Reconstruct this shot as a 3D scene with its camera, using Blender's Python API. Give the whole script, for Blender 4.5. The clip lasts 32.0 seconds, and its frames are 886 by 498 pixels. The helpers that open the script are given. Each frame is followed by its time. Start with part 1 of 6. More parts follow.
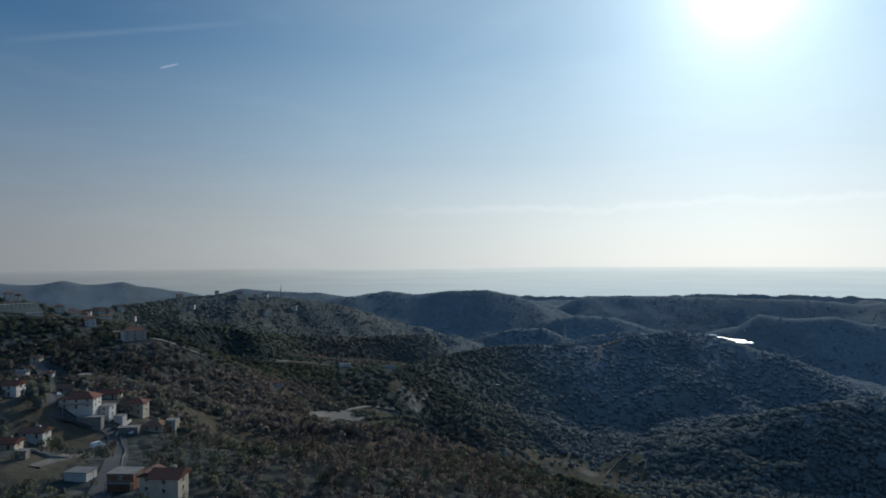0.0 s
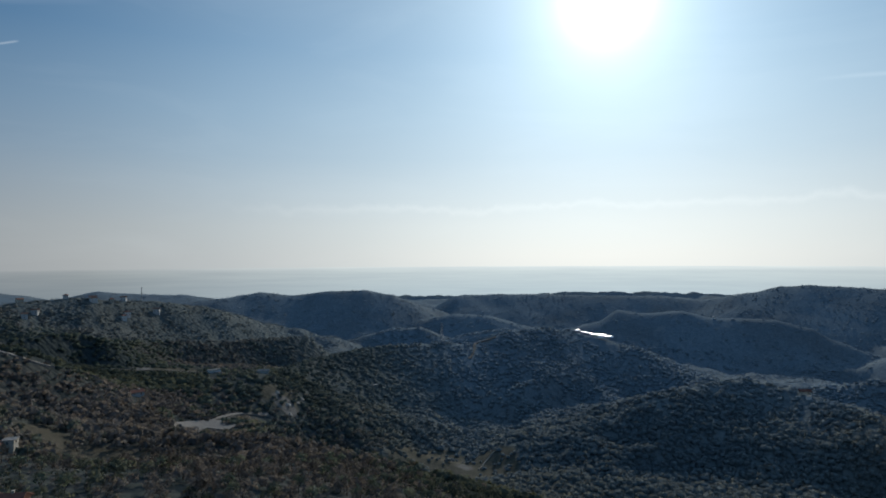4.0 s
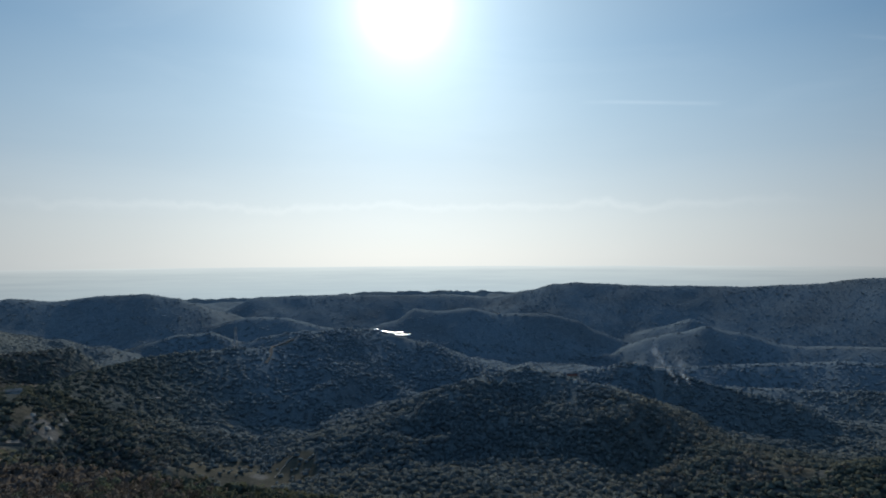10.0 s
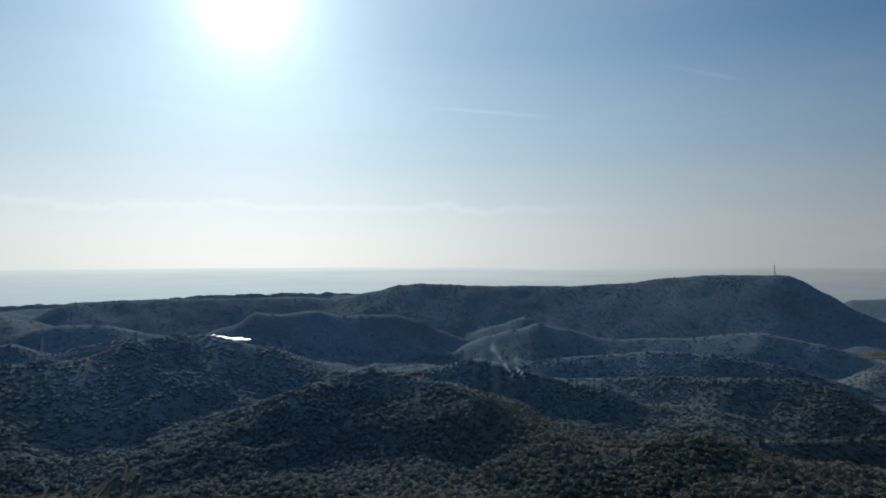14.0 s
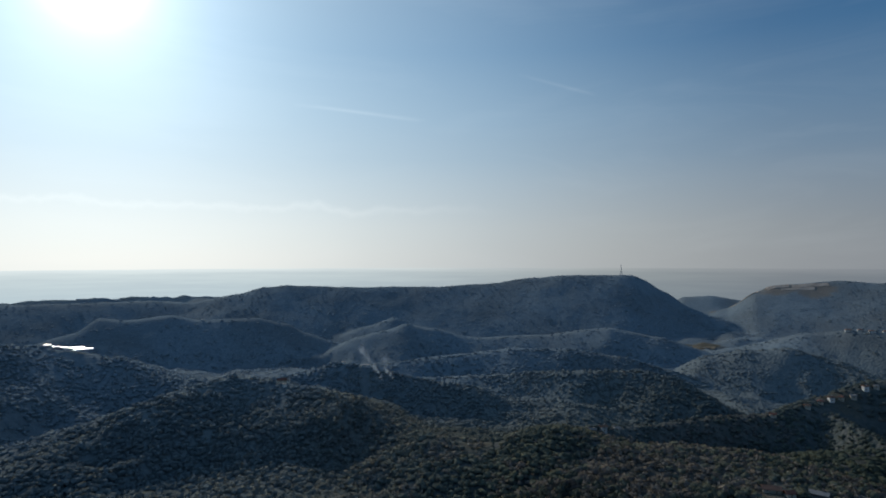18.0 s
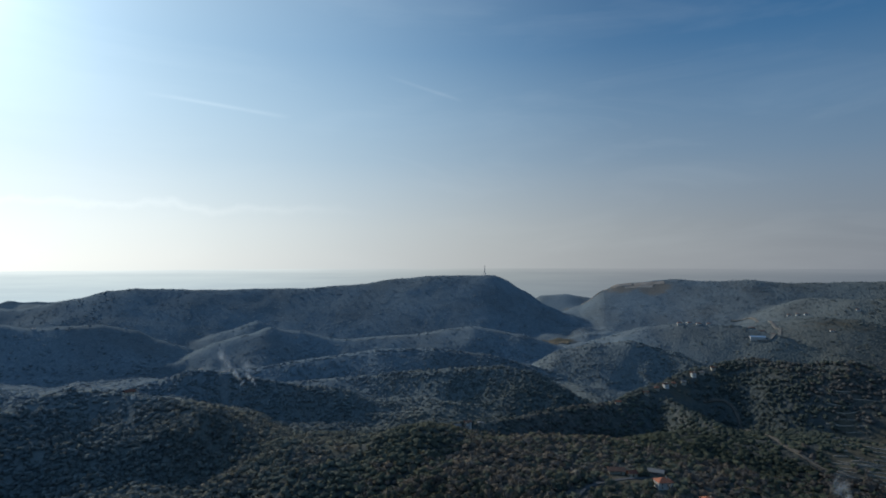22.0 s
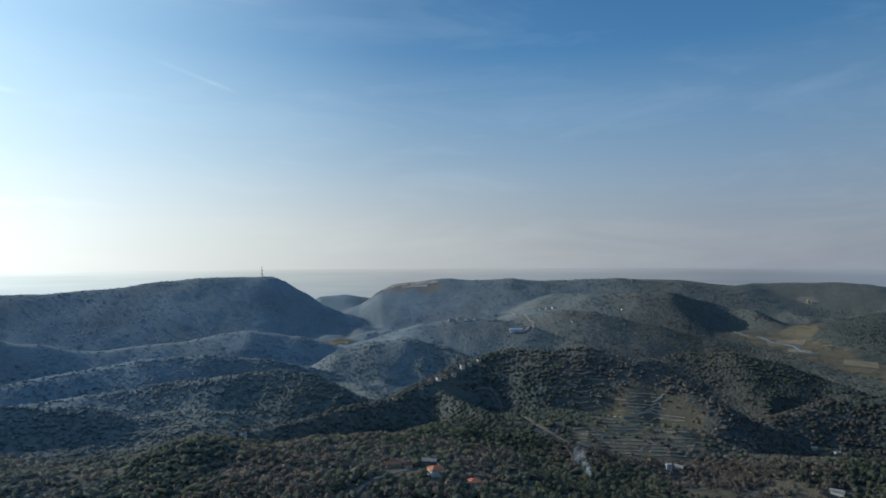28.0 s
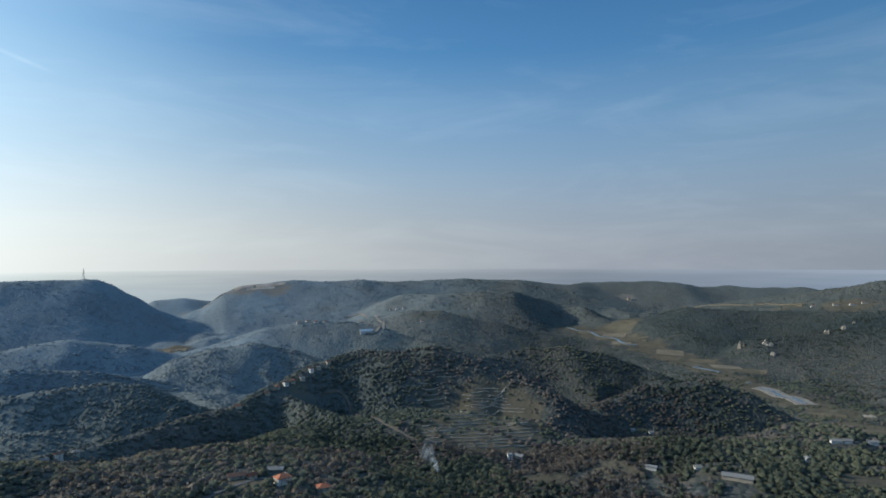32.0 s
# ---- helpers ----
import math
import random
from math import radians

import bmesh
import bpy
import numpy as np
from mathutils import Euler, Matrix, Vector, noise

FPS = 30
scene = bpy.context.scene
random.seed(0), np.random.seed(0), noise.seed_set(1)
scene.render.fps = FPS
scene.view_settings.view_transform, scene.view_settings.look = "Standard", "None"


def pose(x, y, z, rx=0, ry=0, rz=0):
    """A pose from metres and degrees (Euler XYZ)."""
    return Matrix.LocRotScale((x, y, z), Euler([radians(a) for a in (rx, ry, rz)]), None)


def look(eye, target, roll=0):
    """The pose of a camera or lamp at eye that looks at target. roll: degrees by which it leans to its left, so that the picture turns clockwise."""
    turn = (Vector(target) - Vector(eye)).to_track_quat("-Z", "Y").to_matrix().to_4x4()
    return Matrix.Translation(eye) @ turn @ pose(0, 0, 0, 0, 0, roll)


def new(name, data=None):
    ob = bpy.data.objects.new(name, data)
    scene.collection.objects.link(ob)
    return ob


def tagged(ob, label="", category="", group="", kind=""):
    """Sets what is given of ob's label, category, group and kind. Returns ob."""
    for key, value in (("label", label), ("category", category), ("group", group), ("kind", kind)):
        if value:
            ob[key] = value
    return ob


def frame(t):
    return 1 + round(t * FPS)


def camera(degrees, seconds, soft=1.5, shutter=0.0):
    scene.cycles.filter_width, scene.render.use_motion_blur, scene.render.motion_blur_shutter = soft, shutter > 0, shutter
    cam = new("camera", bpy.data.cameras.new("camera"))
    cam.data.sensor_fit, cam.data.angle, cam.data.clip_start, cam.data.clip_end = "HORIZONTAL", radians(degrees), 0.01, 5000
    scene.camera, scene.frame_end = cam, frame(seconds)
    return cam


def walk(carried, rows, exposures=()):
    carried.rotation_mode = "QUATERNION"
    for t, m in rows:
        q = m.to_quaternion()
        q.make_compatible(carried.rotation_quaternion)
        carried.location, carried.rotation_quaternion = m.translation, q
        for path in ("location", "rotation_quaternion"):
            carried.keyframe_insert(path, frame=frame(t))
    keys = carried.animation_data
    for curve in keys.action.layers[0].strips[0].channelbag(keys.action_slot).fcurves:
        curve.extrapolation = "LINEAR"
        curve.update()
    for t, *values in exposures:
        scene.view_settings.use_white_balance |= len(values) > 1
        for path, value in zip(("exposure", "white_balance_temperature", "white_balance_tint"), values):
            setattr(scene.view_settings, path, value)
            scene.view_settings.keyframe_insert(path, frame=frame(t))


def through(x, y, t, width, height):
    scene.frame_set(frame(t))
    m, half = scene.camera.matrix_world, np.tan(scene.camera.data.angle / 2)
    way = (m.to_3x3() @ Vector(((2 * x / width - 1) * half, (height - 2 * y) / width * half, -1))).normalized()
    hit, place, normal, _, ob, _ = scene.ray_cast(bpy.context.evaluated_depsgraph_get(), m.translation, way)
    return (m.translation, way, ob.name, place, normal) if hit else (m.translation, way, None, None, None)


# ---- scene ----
# ---- camera: a drone hovering at one spot, turning to its right ----
EYE = Vector((0.0, 0.0, 400.0))
cam = camera(72.2, 32.0, soft=1.8)
# seconds, yaw, pitch, roll
ROWS = [
    (0, -0.02, 0.88, 0.29),
    (0.5, -1.54, 0.87, 0.28),
    (1, -2.86, 0.88, 0.27),
    (1.5, -3.94, 0.86, 0.27),
    (2, -5.07, 0.85, 0.26),
    (2.5, -6.39, 0.83, 0.27),
    (3, -7.94, 0.81, 0.27),
    (3.5, -9.68, 0.81, 0.29),
    (5.5, -16.34, 0.83, 0.28),
    (6, -17.67, 0.84, 0.22),
    (6.5, -19.02, 0.86, 0.21),
    (7, -20.47, 0.85, 0.19),
    (7.5, -21.92, 0.83, 0.19),
    (8, -23.46, 0.82, 0.18),
    (8.5, -25.00, 0.81, 0.19),
    (9, -26.66, 0.79, 0.21),
    (9.5, -28.42, 0.77, 0.23),
    (10, -30.18, 0.77, 0.27),
    (10.5, -31.85, 0.76, 0.32),
    (11, -33.65, 0.75, 0.31),
    (11.5, -35.47, 0.78, 0.28),
    (12, -37.36, 0.81, 0.25),
    (12.5, -39.19, 0.82, 0.26),
    (13, -40.99, 0.83, 0.26),
    (13.5, -42.82, 0.85, 0.21),
    (14, -44.65, 0.86, 0.14),
    (14.5, -46.31, 0.88, 0.13),
    (16.5, -52.65, 0.92, 0.08),
    (17, -54.13, 0.93, 0.14),
    (17.5, -55.58, 0.94, 0.13),
    (18, -56.93, 0.94, 0.11),
    (18.5, -58.12, 0.94, 0.10),
    (19, -59.23, 0.95, 0.10),
    (19.5, -61.02, 0.98, 0.10),
    (20, -62.90, 0.97, 0.13),
    (20.5, -64.74, 0.97, 0.11),
    (21, -66.47, 0.97, 0.13),
    (21.5, -68.04, 0.99, 0.13),
    (22, -69.34, 0.99, 0.14),
    (22.5, -70.65, 0.98, 0.13),
    (23, -72.04, 0.97, 0.14),
    (23.5, -73.60, 0.97, 0.13),
    (24, -75.57, 0.97, 0.13),
    (24.5, -77.52, 0.96, 0.10),
    (25, -79.33, 0.95, 0.12),
    (25.5, -80.87, 0.97, 0.19),
    (27.5, -88.11, 1.00, 0.22),
    (28, -89.86, 1.00, 0.20),
    (28.5, -91.63, 1.02, 0.19),
    (29, -93.59, 1.01, 0.17),
    (29.5, -95.59, 1.00, 0.17),
    (30, -97.44, 1.01, 0.19),
    (30.5, -99.16, 1.03, 0.17),
    (31, -100.75, 1.02, 0.16),
    (31.5, -102.33, 1.05, 0.16),
    (32, -103.87, 1.06, 0.16),
]
EXPOSURES = [(0.0, 0.06, 6450, 8), (8.0, 0.06, 6450, 8), (13.0, 0.04, 6450, 8), (20.0, 0.14, 6450, 8), (25.0, 0.5, 6500, 7), (32.0, 1.03, 6650, 6)]
walk(cam, [(t, pose(*EYE, 90 + pitch, roll, yaw)) for t, yaw, pitch, roll in ROWS], EXPOSURES)

# ---- sky and sun ----
SUN_BEARING, SUN_HEIGHT = 26.7, 22.4
sun_way = Vector((math.sin(radians(SUN_BEARING)) * math.cos(radians(SUN_HEIGHT)),
                  math.cos(radians(SUN_BEARING)) * math.cos(radians(SUN_HEIGHT)),
                  math.sin(radians(SUN_HEIGHT))))


class Nodes:
    """A short way to write node trees."""

    def __init__(self, tree):
        self.tree = tree
        tree.nodes.clear()

    def add(self, kind, settings=None, **inputs):
        node = self.tree.nodes.new(kind)
        for key, value in (settings or {}).items():
            setattr(node, key, value)
        for key, value in inputs.items():
            self.put(node, key, value)
        return node

    def put(self, node, key, value):
        slot = node.inputs[int(key[1:])] if key[0] == "i" and key[1:].isdigit() else node.inputs[key.replace("_", " ")]
        if hasattr(value, "is_linked"):
            self.tree.links.new(value, slot)
        elif hasattr(value, "outputs"):
            self.tree.links.new(value.outputs[0], slot)
        else:
            slot.default_value = value

    def math(self, how, a, b=0.0, clamp=False):
        return self.add("ShaderNodeMath", {"operation": how, "use_clamp": clamp}, i0=a, i1=b).outputs[0]

    def mix(self, factor, a, b, how="MIX"):
        node = self.add("ShaderNodeMix", {"data_type": "RGBA", "blend_type": how})
        self.put(node, "i0", factor), self.put(node, "i6", a), self.put(node, "i7", b)
        return node.outputs[2]

    def ramp(self, value, *stops):
        node = self.add("ShaderNodeValToRGB", None, Fac=value)
        while len(node.color_ramp.elements) < len(stops):
            node.color_ramp.elements.new(0.5)
        for element, (place, colour) in zip(node.color_ramp.elements, stops):
            element.position, element.color = place, (*colour, 1)
        return node.outputs[0]

    def noise(self, scale, detail=4.0, rough=0.55, vector=None, warp=0.0):
        node = self.add("ShaderNodeTexNoise", None, Scale=scale, Detail=detail, Roughness=rough, Distortion=warp)
        if vector is not None:
            self.put(node, "Vector", vector)
        return node.outputs[0]


world = bpy.data.worlds.new("sky")
scene.world = world
world.use_nodes = True
n = Nodes(world.node_tree)
way = n.add("ShaderNodeTexCoord").outputs["Generated"]
height = n.add("ShaderNodeSeparateXYZ", None, Vector=way).outputs[2]
sky = n.add("ShaderNodeTexSky", {"sky_type": "NISHITA", "sun_disc": False, "sun_elevation": radians(SUN_HEIGHT),
                                 "sun_rotation": radians(SUN_BEARING), "altitude": 400.0, "air_density": 1.0,
                                 "dust_density": 1.0, "ozone_density": 2.0}, Vector=way)
near_sun = n.math("MAXIMUM", n.add("ShaderNodeVectorMath", {"operation": "DOT_PRODUCT"}, i0=way, i1=sun_way).outputs["Value"], 0.0)
level_sun = n.add("ShaderNodeVectorMath", {"operation": "DOT_PRODUCT"}, i0=way, i1=Vector((sun_way.x, sun_way.y, 0)).normalized()).outputs["Value"]
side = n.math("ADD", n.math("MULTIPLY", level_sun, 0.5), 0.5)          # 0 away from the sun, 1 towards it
# clear air above, a band of haze low down that is brighter towards the sun and, out of view, opposite it
# zenith, out of view, brightened to fill the shaded slopes
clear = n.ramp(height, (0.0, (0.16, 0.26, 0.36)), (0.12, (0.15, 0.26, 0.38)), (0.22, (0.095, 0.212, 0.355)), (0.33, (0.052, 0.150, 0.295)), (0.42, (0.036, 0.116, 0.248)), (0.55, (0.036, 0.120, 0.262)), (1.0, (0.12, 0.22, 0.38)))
# below side 0.29, out of view, brightened to light camera-facing slopes
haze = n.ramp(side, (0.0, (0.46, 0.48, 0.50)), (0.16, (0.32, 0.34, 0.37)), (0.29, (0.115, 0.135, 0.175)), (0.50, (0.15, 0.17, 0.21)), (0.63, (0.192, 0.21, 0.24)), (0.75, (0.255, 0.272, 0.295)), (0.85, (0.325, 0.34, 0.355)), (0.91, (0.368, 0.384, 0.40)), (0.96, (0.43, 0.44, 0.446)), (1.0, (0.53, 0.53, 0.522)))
band = n.ramp(height, (0.0, (1, 1, 1)), (0.05, (0.9, 0.9, 0.9)), (0.16, (0.35, 0.35, 0.35)), (0.32, (0, 0, 0)))
wisps = n.noise(3.0, 5.0, 0.6, n.add("ShaderNodeVectorMath", {"operation": "MULTIPLY"}, i0=way, i1=(1.0, 1.0, 5.0)).outputs[0], 0.6)
# clear air behind the camera raised for the same fill
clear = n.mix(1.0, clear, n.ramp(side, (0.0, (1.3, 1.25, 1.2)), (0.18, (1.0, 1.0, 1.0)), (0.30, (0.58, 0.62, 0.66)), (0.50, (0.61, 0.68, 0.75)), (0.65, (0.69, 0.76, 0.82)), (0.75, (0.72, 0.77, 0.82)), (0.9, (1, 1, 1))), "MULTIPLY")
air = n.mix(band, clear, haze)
air = n.mix(n.math("MULTIPLY", n.ramp(wisps, (0.48, (0, 0, 0)), (0.75, (1, 1, 1))), 0.045), air, (0.7, 0.75, 0.8, 1))
def streak_between(a, b, width, strength):
    """A contrail: a soft streak of the sky between two directions (bearing, height in degrees)."""
    ends = [Vector((math.sin(radians(q)) * math.cos(radians(h)), math.cos(radians(q)) * math.cos(radians(h)), math.sin(radians(h)))) for q, h in (a, b)]
    pole_way, middle = ends[0].cross(ends[1]).normalized(), (ends[0] + ends[1]).normalized()
    reach = ends[0].angle(ends[1]) / 2
    off = n.math("ABSOLUTE", n.add("ShaderNodeVectorMath", {"operation": "DOT_PRODUCT"}, i0=way, i1=pole_way).outputs["Value"])
    along = n.math("ARCCOSINE", n.math("MINIMUM", n.add("ShaderNodeVectorMath", {"operation": "DOT_PRODUCT"}, i0=way, i1=middle).outputs["Value"], 1.0))
    thin = n.math("SUBTRACT", 1.0, n.math("DIVIDE", off, width), True)
    short = n.math("SUBTRACT", 1.0, n.math("POWER", n.math("DIVIDE", along, reach), 4.0), True)
    return n.math("MULTIPLY", n.math("MULTIPLY", n.math("MULTIPLY", thin, short), strength), n.ramp(wisps, (0.3, (0.4, 0.4, 0.4)), (0.6, (1, 1, 1))))


air = n.mix(streak_between((-36.15, 16.38), (-17.72, 20.48), 0.006, 0.07), air, (0.85, 0.9, 0.95, 1))
air = n.mix(streak_between((-25.03, 16.01), (-23.48, 16.55), 0.002, 0.3), air, (0.85, 0.9, 0.95, 1))
air = n.mix(streak_between((42.97, 13.95), (55.48, 12.89), 0.004, 0.07), air, (0.85, 0.9, 0.95, 1))
air = n.mix(streak_between((63.90, 16.88), (71.35, 14.62), 0.004, 0.06), air, (0.85, 0.9, 0.95, 1))
air = n.mix(streak_between((44.73, 13.94), (55.02, 12.78), 0.004, 0.08), air, (0.85, 0.9, 0.95, 1))
flat_way = n.add("ShaderNodeVectorMath", {"operation": "MULTIPLY"}, i0=way, i1=(1.0, 1.0, 0.55)).outputs[0]
billow = n.math("MULTIPLY", n.math("SUBTRACT", n.noise(15.0, 6.0, 0.6, flat_way), 0.5), 0.05)
edge = n.math("SUBTRACT", n.math("ADD", 0.088, billow), height)
bank = n.math("MULTIPLY", n.ramp(n.math("MULTIPLY", edge, 60.0, True), (0.0, (0, 0, 0)), (0.5, (1, 1, 1)), (1.0, (0.2, 0.2, 0.2))), n.ramp(side, (0.90, (0, 0, 0)), (0.97, (1, 1, 1))))
air = n.mix(n.math("MULTIPLY", bank, 0.10), air, (0.92, 0.90, 0.88, 1))
wide = n.math("MULTIPLY", n.math("POWER", near_sun, 5.0), 0.41)
closer = n.math("MULTIPLY", n.math("POWER", near_sun, 45.0), 0.34)
core = n.math("ADD", n.math("MULTIPLY", n.math("POWER", near_sun, 220.0), 0.36), n.math("MULTIPLY", n.math("POWER", near_sun, 1100.0), 1.6))
glow = n.math("ADD", wide, closer)
glow_colour = n.add("ShaderNodeVectorMath", {"operation": "SCALE"}, i0=(0.78, 0.96, 1.03))
n.put(glow_colour, "Scale", glow)
disc_colour = n.add("ShaderNodeVectorMath", {"operation": "SCALE"}, i0=(1.0, 0.97, 0.93))
n.put(disc_colour, "Scale", core)
total = n.mix(1.0, n.mix(1.0, air, glow_colour.outputs[0], "ADD"), disc_colour.outputs[0], "ADD")
scatter = n.add("ShaderNodeVectorMath", {"operation": "SCALE"}, i0=sky)
n.put(scatter, "Scale", 0.004)
total = n.mix(1.0, total, scatter.outputs[0], "ADD")
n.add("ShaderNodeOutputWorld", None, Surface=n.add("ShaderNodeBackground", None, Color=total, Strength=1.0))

lamp = bpy.data.lights.new("sun", "SUN")
lamp.energy, lamp.angle, lamp.color = 2.25, radians(1.5), (1.0, 0.93, 0.82)
sun = new("sun", lamp)
sun.matrix_world = look(sun_way * 100, (0, 0, 0))


# ---- materials ----
def material(name):
    m = bpy.data.materials.new(name)
    m.use_nodes = True
    return m, Nodes(m.node_tree)


def surface(name, dark, light, scale=1.0, rough=0.9, bump=0.3, metal=0.0, per_object=0.12, spec=0.3):
    """A worn surface: two colours mixed by noise at two scales, in metres, with fine relief."""
    m, n = material(name)
    place = n.add("ShaderNodeNewGeometry").outputs["Position"]
    big, fine = n.noise(0.35 * scale, 3, 0.6, place), n.noise(6.0 * scale, 5, 0.65, place)
    blend = n.math("ADD", n.math("MULTIPLY", big, 0.6), n.math("MULTIPLY", fine, 0.4))
    colour = n.ramp(blend, (0.32, dark), (0.68, light))
    chance = n.add("ShaderNodeObjectInfo").outputs["Random"]
    shade = n.add("ShaderNodeHueSaturation", None, Color=colour)
    n.put(shade, "Value", n.math("ADD", 1.0 - per_object, n.math("MULTIPLY", chance, 2 * per_object)))
    b = n.add("ShaderNodeBsdfPrincipled", None, Base_Color=shade, Roughness=rough, Metallic=metal, Specular_IOR_Level=spec)
    n.put(b, "Normal", n.add("ShaderNodeBump", None, Strength=bump, Distance=0.05, Height=fine))
    n.add("ShaderNodeOutputMaterial", None, Surface=b)
    return m


FULL_HAZE_DARK, FULL_HAZE_LIGHT = (0.160, 0.200, 0.226), (0.184, 0.224, 0.250)      # haze of the far hills, painted as a blue leaf colour
HALF_HAZE_DARK, HALF_HAZE_LIGHT = (0.112, 0.128, 0.122), (0.142, 0.155, 0.146)      # half-strength haze, painted as a grey-green leaf colour


def leafage(name, dark, light, through=0.8, sheen=0.02):
    """Foliage or bare twigs, which reflect and let light through: the tone of each tree comes from its 'tone' attribute, that of each spray from chance."""
    m, n = material(name)
    tone = n.add("ShaderNodeAttribute", {"attribute_name": "tone"}).outputs["Fac"]
    chance = n.add("ShaderNodeNewGeometry").outputs["Random Per Island"]
    level = n.math("ADD", n.math("MULTIPLY", tone, 0.88), n.math("MULTIPLY", chance, 0.12))
    colour = n.ramp(level, (0.1, dark), (0.9, light))
    # distance haze painted into the leaf colour, in two steps
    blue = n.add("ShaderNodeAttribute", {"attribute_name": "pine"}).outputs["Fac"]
    colour = n.mix(n.math("MULTIPLY", blue, 2.2, True), colour, n.ramp(level, (0.1, HALF_HAZE_DARK), (0.9, HALF_HAZE_LIGHT)))
    colour = n.mix(n.math("MULTIPLY", n.math("SUBTRACT", blue, 0.4), 1.67, True), colour, n.ramp(level, (0.1, FULL_HAZE_DARK), (0.9, FULL_HAZE_LIGHT)))
    round_form = n.add("ShaderNodeAttribute", {"attribute_name": "lean"}).outputs["Vector"]      # rounds the shading of each crown
    a, b = n.add("ShaderNodeBsdfDiffuse", None, Color=colour, Normal=round_form), n.add("ShaderNodeBsdfTranslucent", None, Color=n.mix(1.0, colour, (through, through, through, 1), "MULTIPLY"), Normal=round_form)
    n.add("ShaderNodeOutputMaterial", None, Surface=n.add("ShaderNodeAddShader", None, i0=n.add("ShaderNodeAddShader", None, i0=a, i1=b), i1=n.add("ShaderNodeBsdfGlossy", None, Color=(sheen, sheen * 1.15, sheen * 1.25, 1), Roughness=0.7, Normal=round_form)))
    return m


def ground_material():
    m, n = material("hill_ground")
    place = n.add("ShaderNodeNewGeometry").outputs["Position"]
    big, mid, fine = n.noise(0.004, 5, 0.6, place), n.noise(0.03, 5, 0.65, place), n.noise(0.35, 4, 0.7, place)
    # the closed canopy of woods: crowns of several metres, each of its own tone
    crowns = n.add("ShaderNodeTexVoronoi", {"feature": "SMOOTH_F1"}, Scale=0.16, Smoothness=0.35, Randomness=1.0)
    n.put(crowns, "Vector", n.add("ShaderNodeVectorMath", {"operation": "MULTIPLY"}, i0=place, i1=(1.0, 1.0, 0.35)).outputs[0])
    tint = n.add("ShaderNodeSeparateXYZ", None, Vector=crowns.outputs["Color"]).outputs[0]
    choice = n.math("ADD", n.math("MULTIPLY", tint, 0.45), n.math("MULTIPLY", mid, 0.65))
    wood = n.ramp(choice, (0.28, (0.036, 0.046, 0.046)), (0.48, (0.052, 0.063, 0.061)), (0.60, (0.070, 0.075, 0.071)), (0.78, (0.094, 0.092, 0.086)))
    # wood colour with the full painted haze
    hazed = n.ramp(n.math("ADD", n.math("MULTIPLY", tint, 0.55), n.math("MULTIPLY", mid, 0.55)), (0.3, (0.138, 0.175, 0.198)), (0.75, (0.176, 0.214, 0.238)))
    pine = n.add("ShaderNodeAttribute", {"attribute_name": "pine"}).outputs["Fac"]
    # darker ground under these woods, partly painted shade
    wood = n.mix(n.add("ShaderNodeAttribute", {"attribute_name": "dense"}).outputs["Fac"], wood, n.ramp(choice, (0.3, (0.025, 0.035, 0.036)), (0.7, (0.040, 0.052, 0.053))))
    # the same painted haze on the ground, in two steps
    wood = n.mix(n.math("MULTIPLY", pine, 2.2, True), wood, n.ramp(choice, (0.3, HALF_HAZE_DARK), (0.7, HALF_HAZE_LIGHT)))
    wood = n.mix(n.math("MULTIPLY", n.math("SUBTRACT", pine, 0.4), 1.67, True), wood, hazed)
    grass = n.ramp(n.math("ADD", n.math("MULTIPLY", mid, 0.6), n.math("MULTIPLY", fine, 0.4)), (0.3, (0.060, 0.060, 0.044)), (0.5, (0.096, 0.088, 0.066)), (0.7, (0.152, 0.134, 0.104)))
    bare = n.ramp(fine, (0.3, (0.135, 0.124, 0.108)), (0.7, (0.25, 0.232, 0.208)))
    meadow = n.add("ShaderNodeAttribute", {"attribute_name": "meadow"}).outputs["Fac"]
    earth = n.add("ShaderNodeAttribute", {"attribute_name": "earth"}).outputs["Fac"]
    ragged = n.math("ADD", meadow, n.math("MULTIPLY", n.math("SUBTRACT", mid, 0.5), 0.9))
    colour = n.mix(n.ramp(ragged, (0.35, (0, 0, 0)), (0.6, (1, 1, 1))), wood, grass)
    worn = n.math("ADD", earth, n.math("MULTIPLY", n.math("SUBTRACT", mid, 0.5), 0.5))
    colour = n.mix(n.ramp(worn, (0.45, (0, 0, 0)), (0.6, (1, 1, 1))), colour, bare)
    colour = n.mix(n.ramp(big, (0.4, (0, 0, 0)), (0.7, (0.35, 0.35, 0.35))), colour, (0.07, 0.055, 0.04, 1))
    b = n.add("ShaderNodeBsdfPrincipled", None, Base_Color=colour, Roughness=1.0, Specular_IOR_Level=0.0)
    domes = n.math("MULTIPLY", n.math("SUBTRACT", 1.0, crowns.outputs["Distance"]), n.math("SUBTRACT", 1.0, n.math("MAXIMUM", meadow, earth), True))
    relief = n.math("ADD", n.math("MULTIPLY", domes, 3.2), n.math("MULTIPLY", n.math("ADD", fine, mid), 0.6))
    n.put(b, "Normal", n.add("ShaderNodeBump", None, Strength=n.math("SUBTRACT", 0.8, n.math("MULTIPLY", pine, 0.55)), Distance=1.0, Height=relief))
    sheen = n.add("ShaderNodeBsdfGlossy", None, Color=n.mix(pine, (0.002, 0.002, 0.002, 1), (0.009, 0.011, 0.012, 1)), Roughness=0.7)
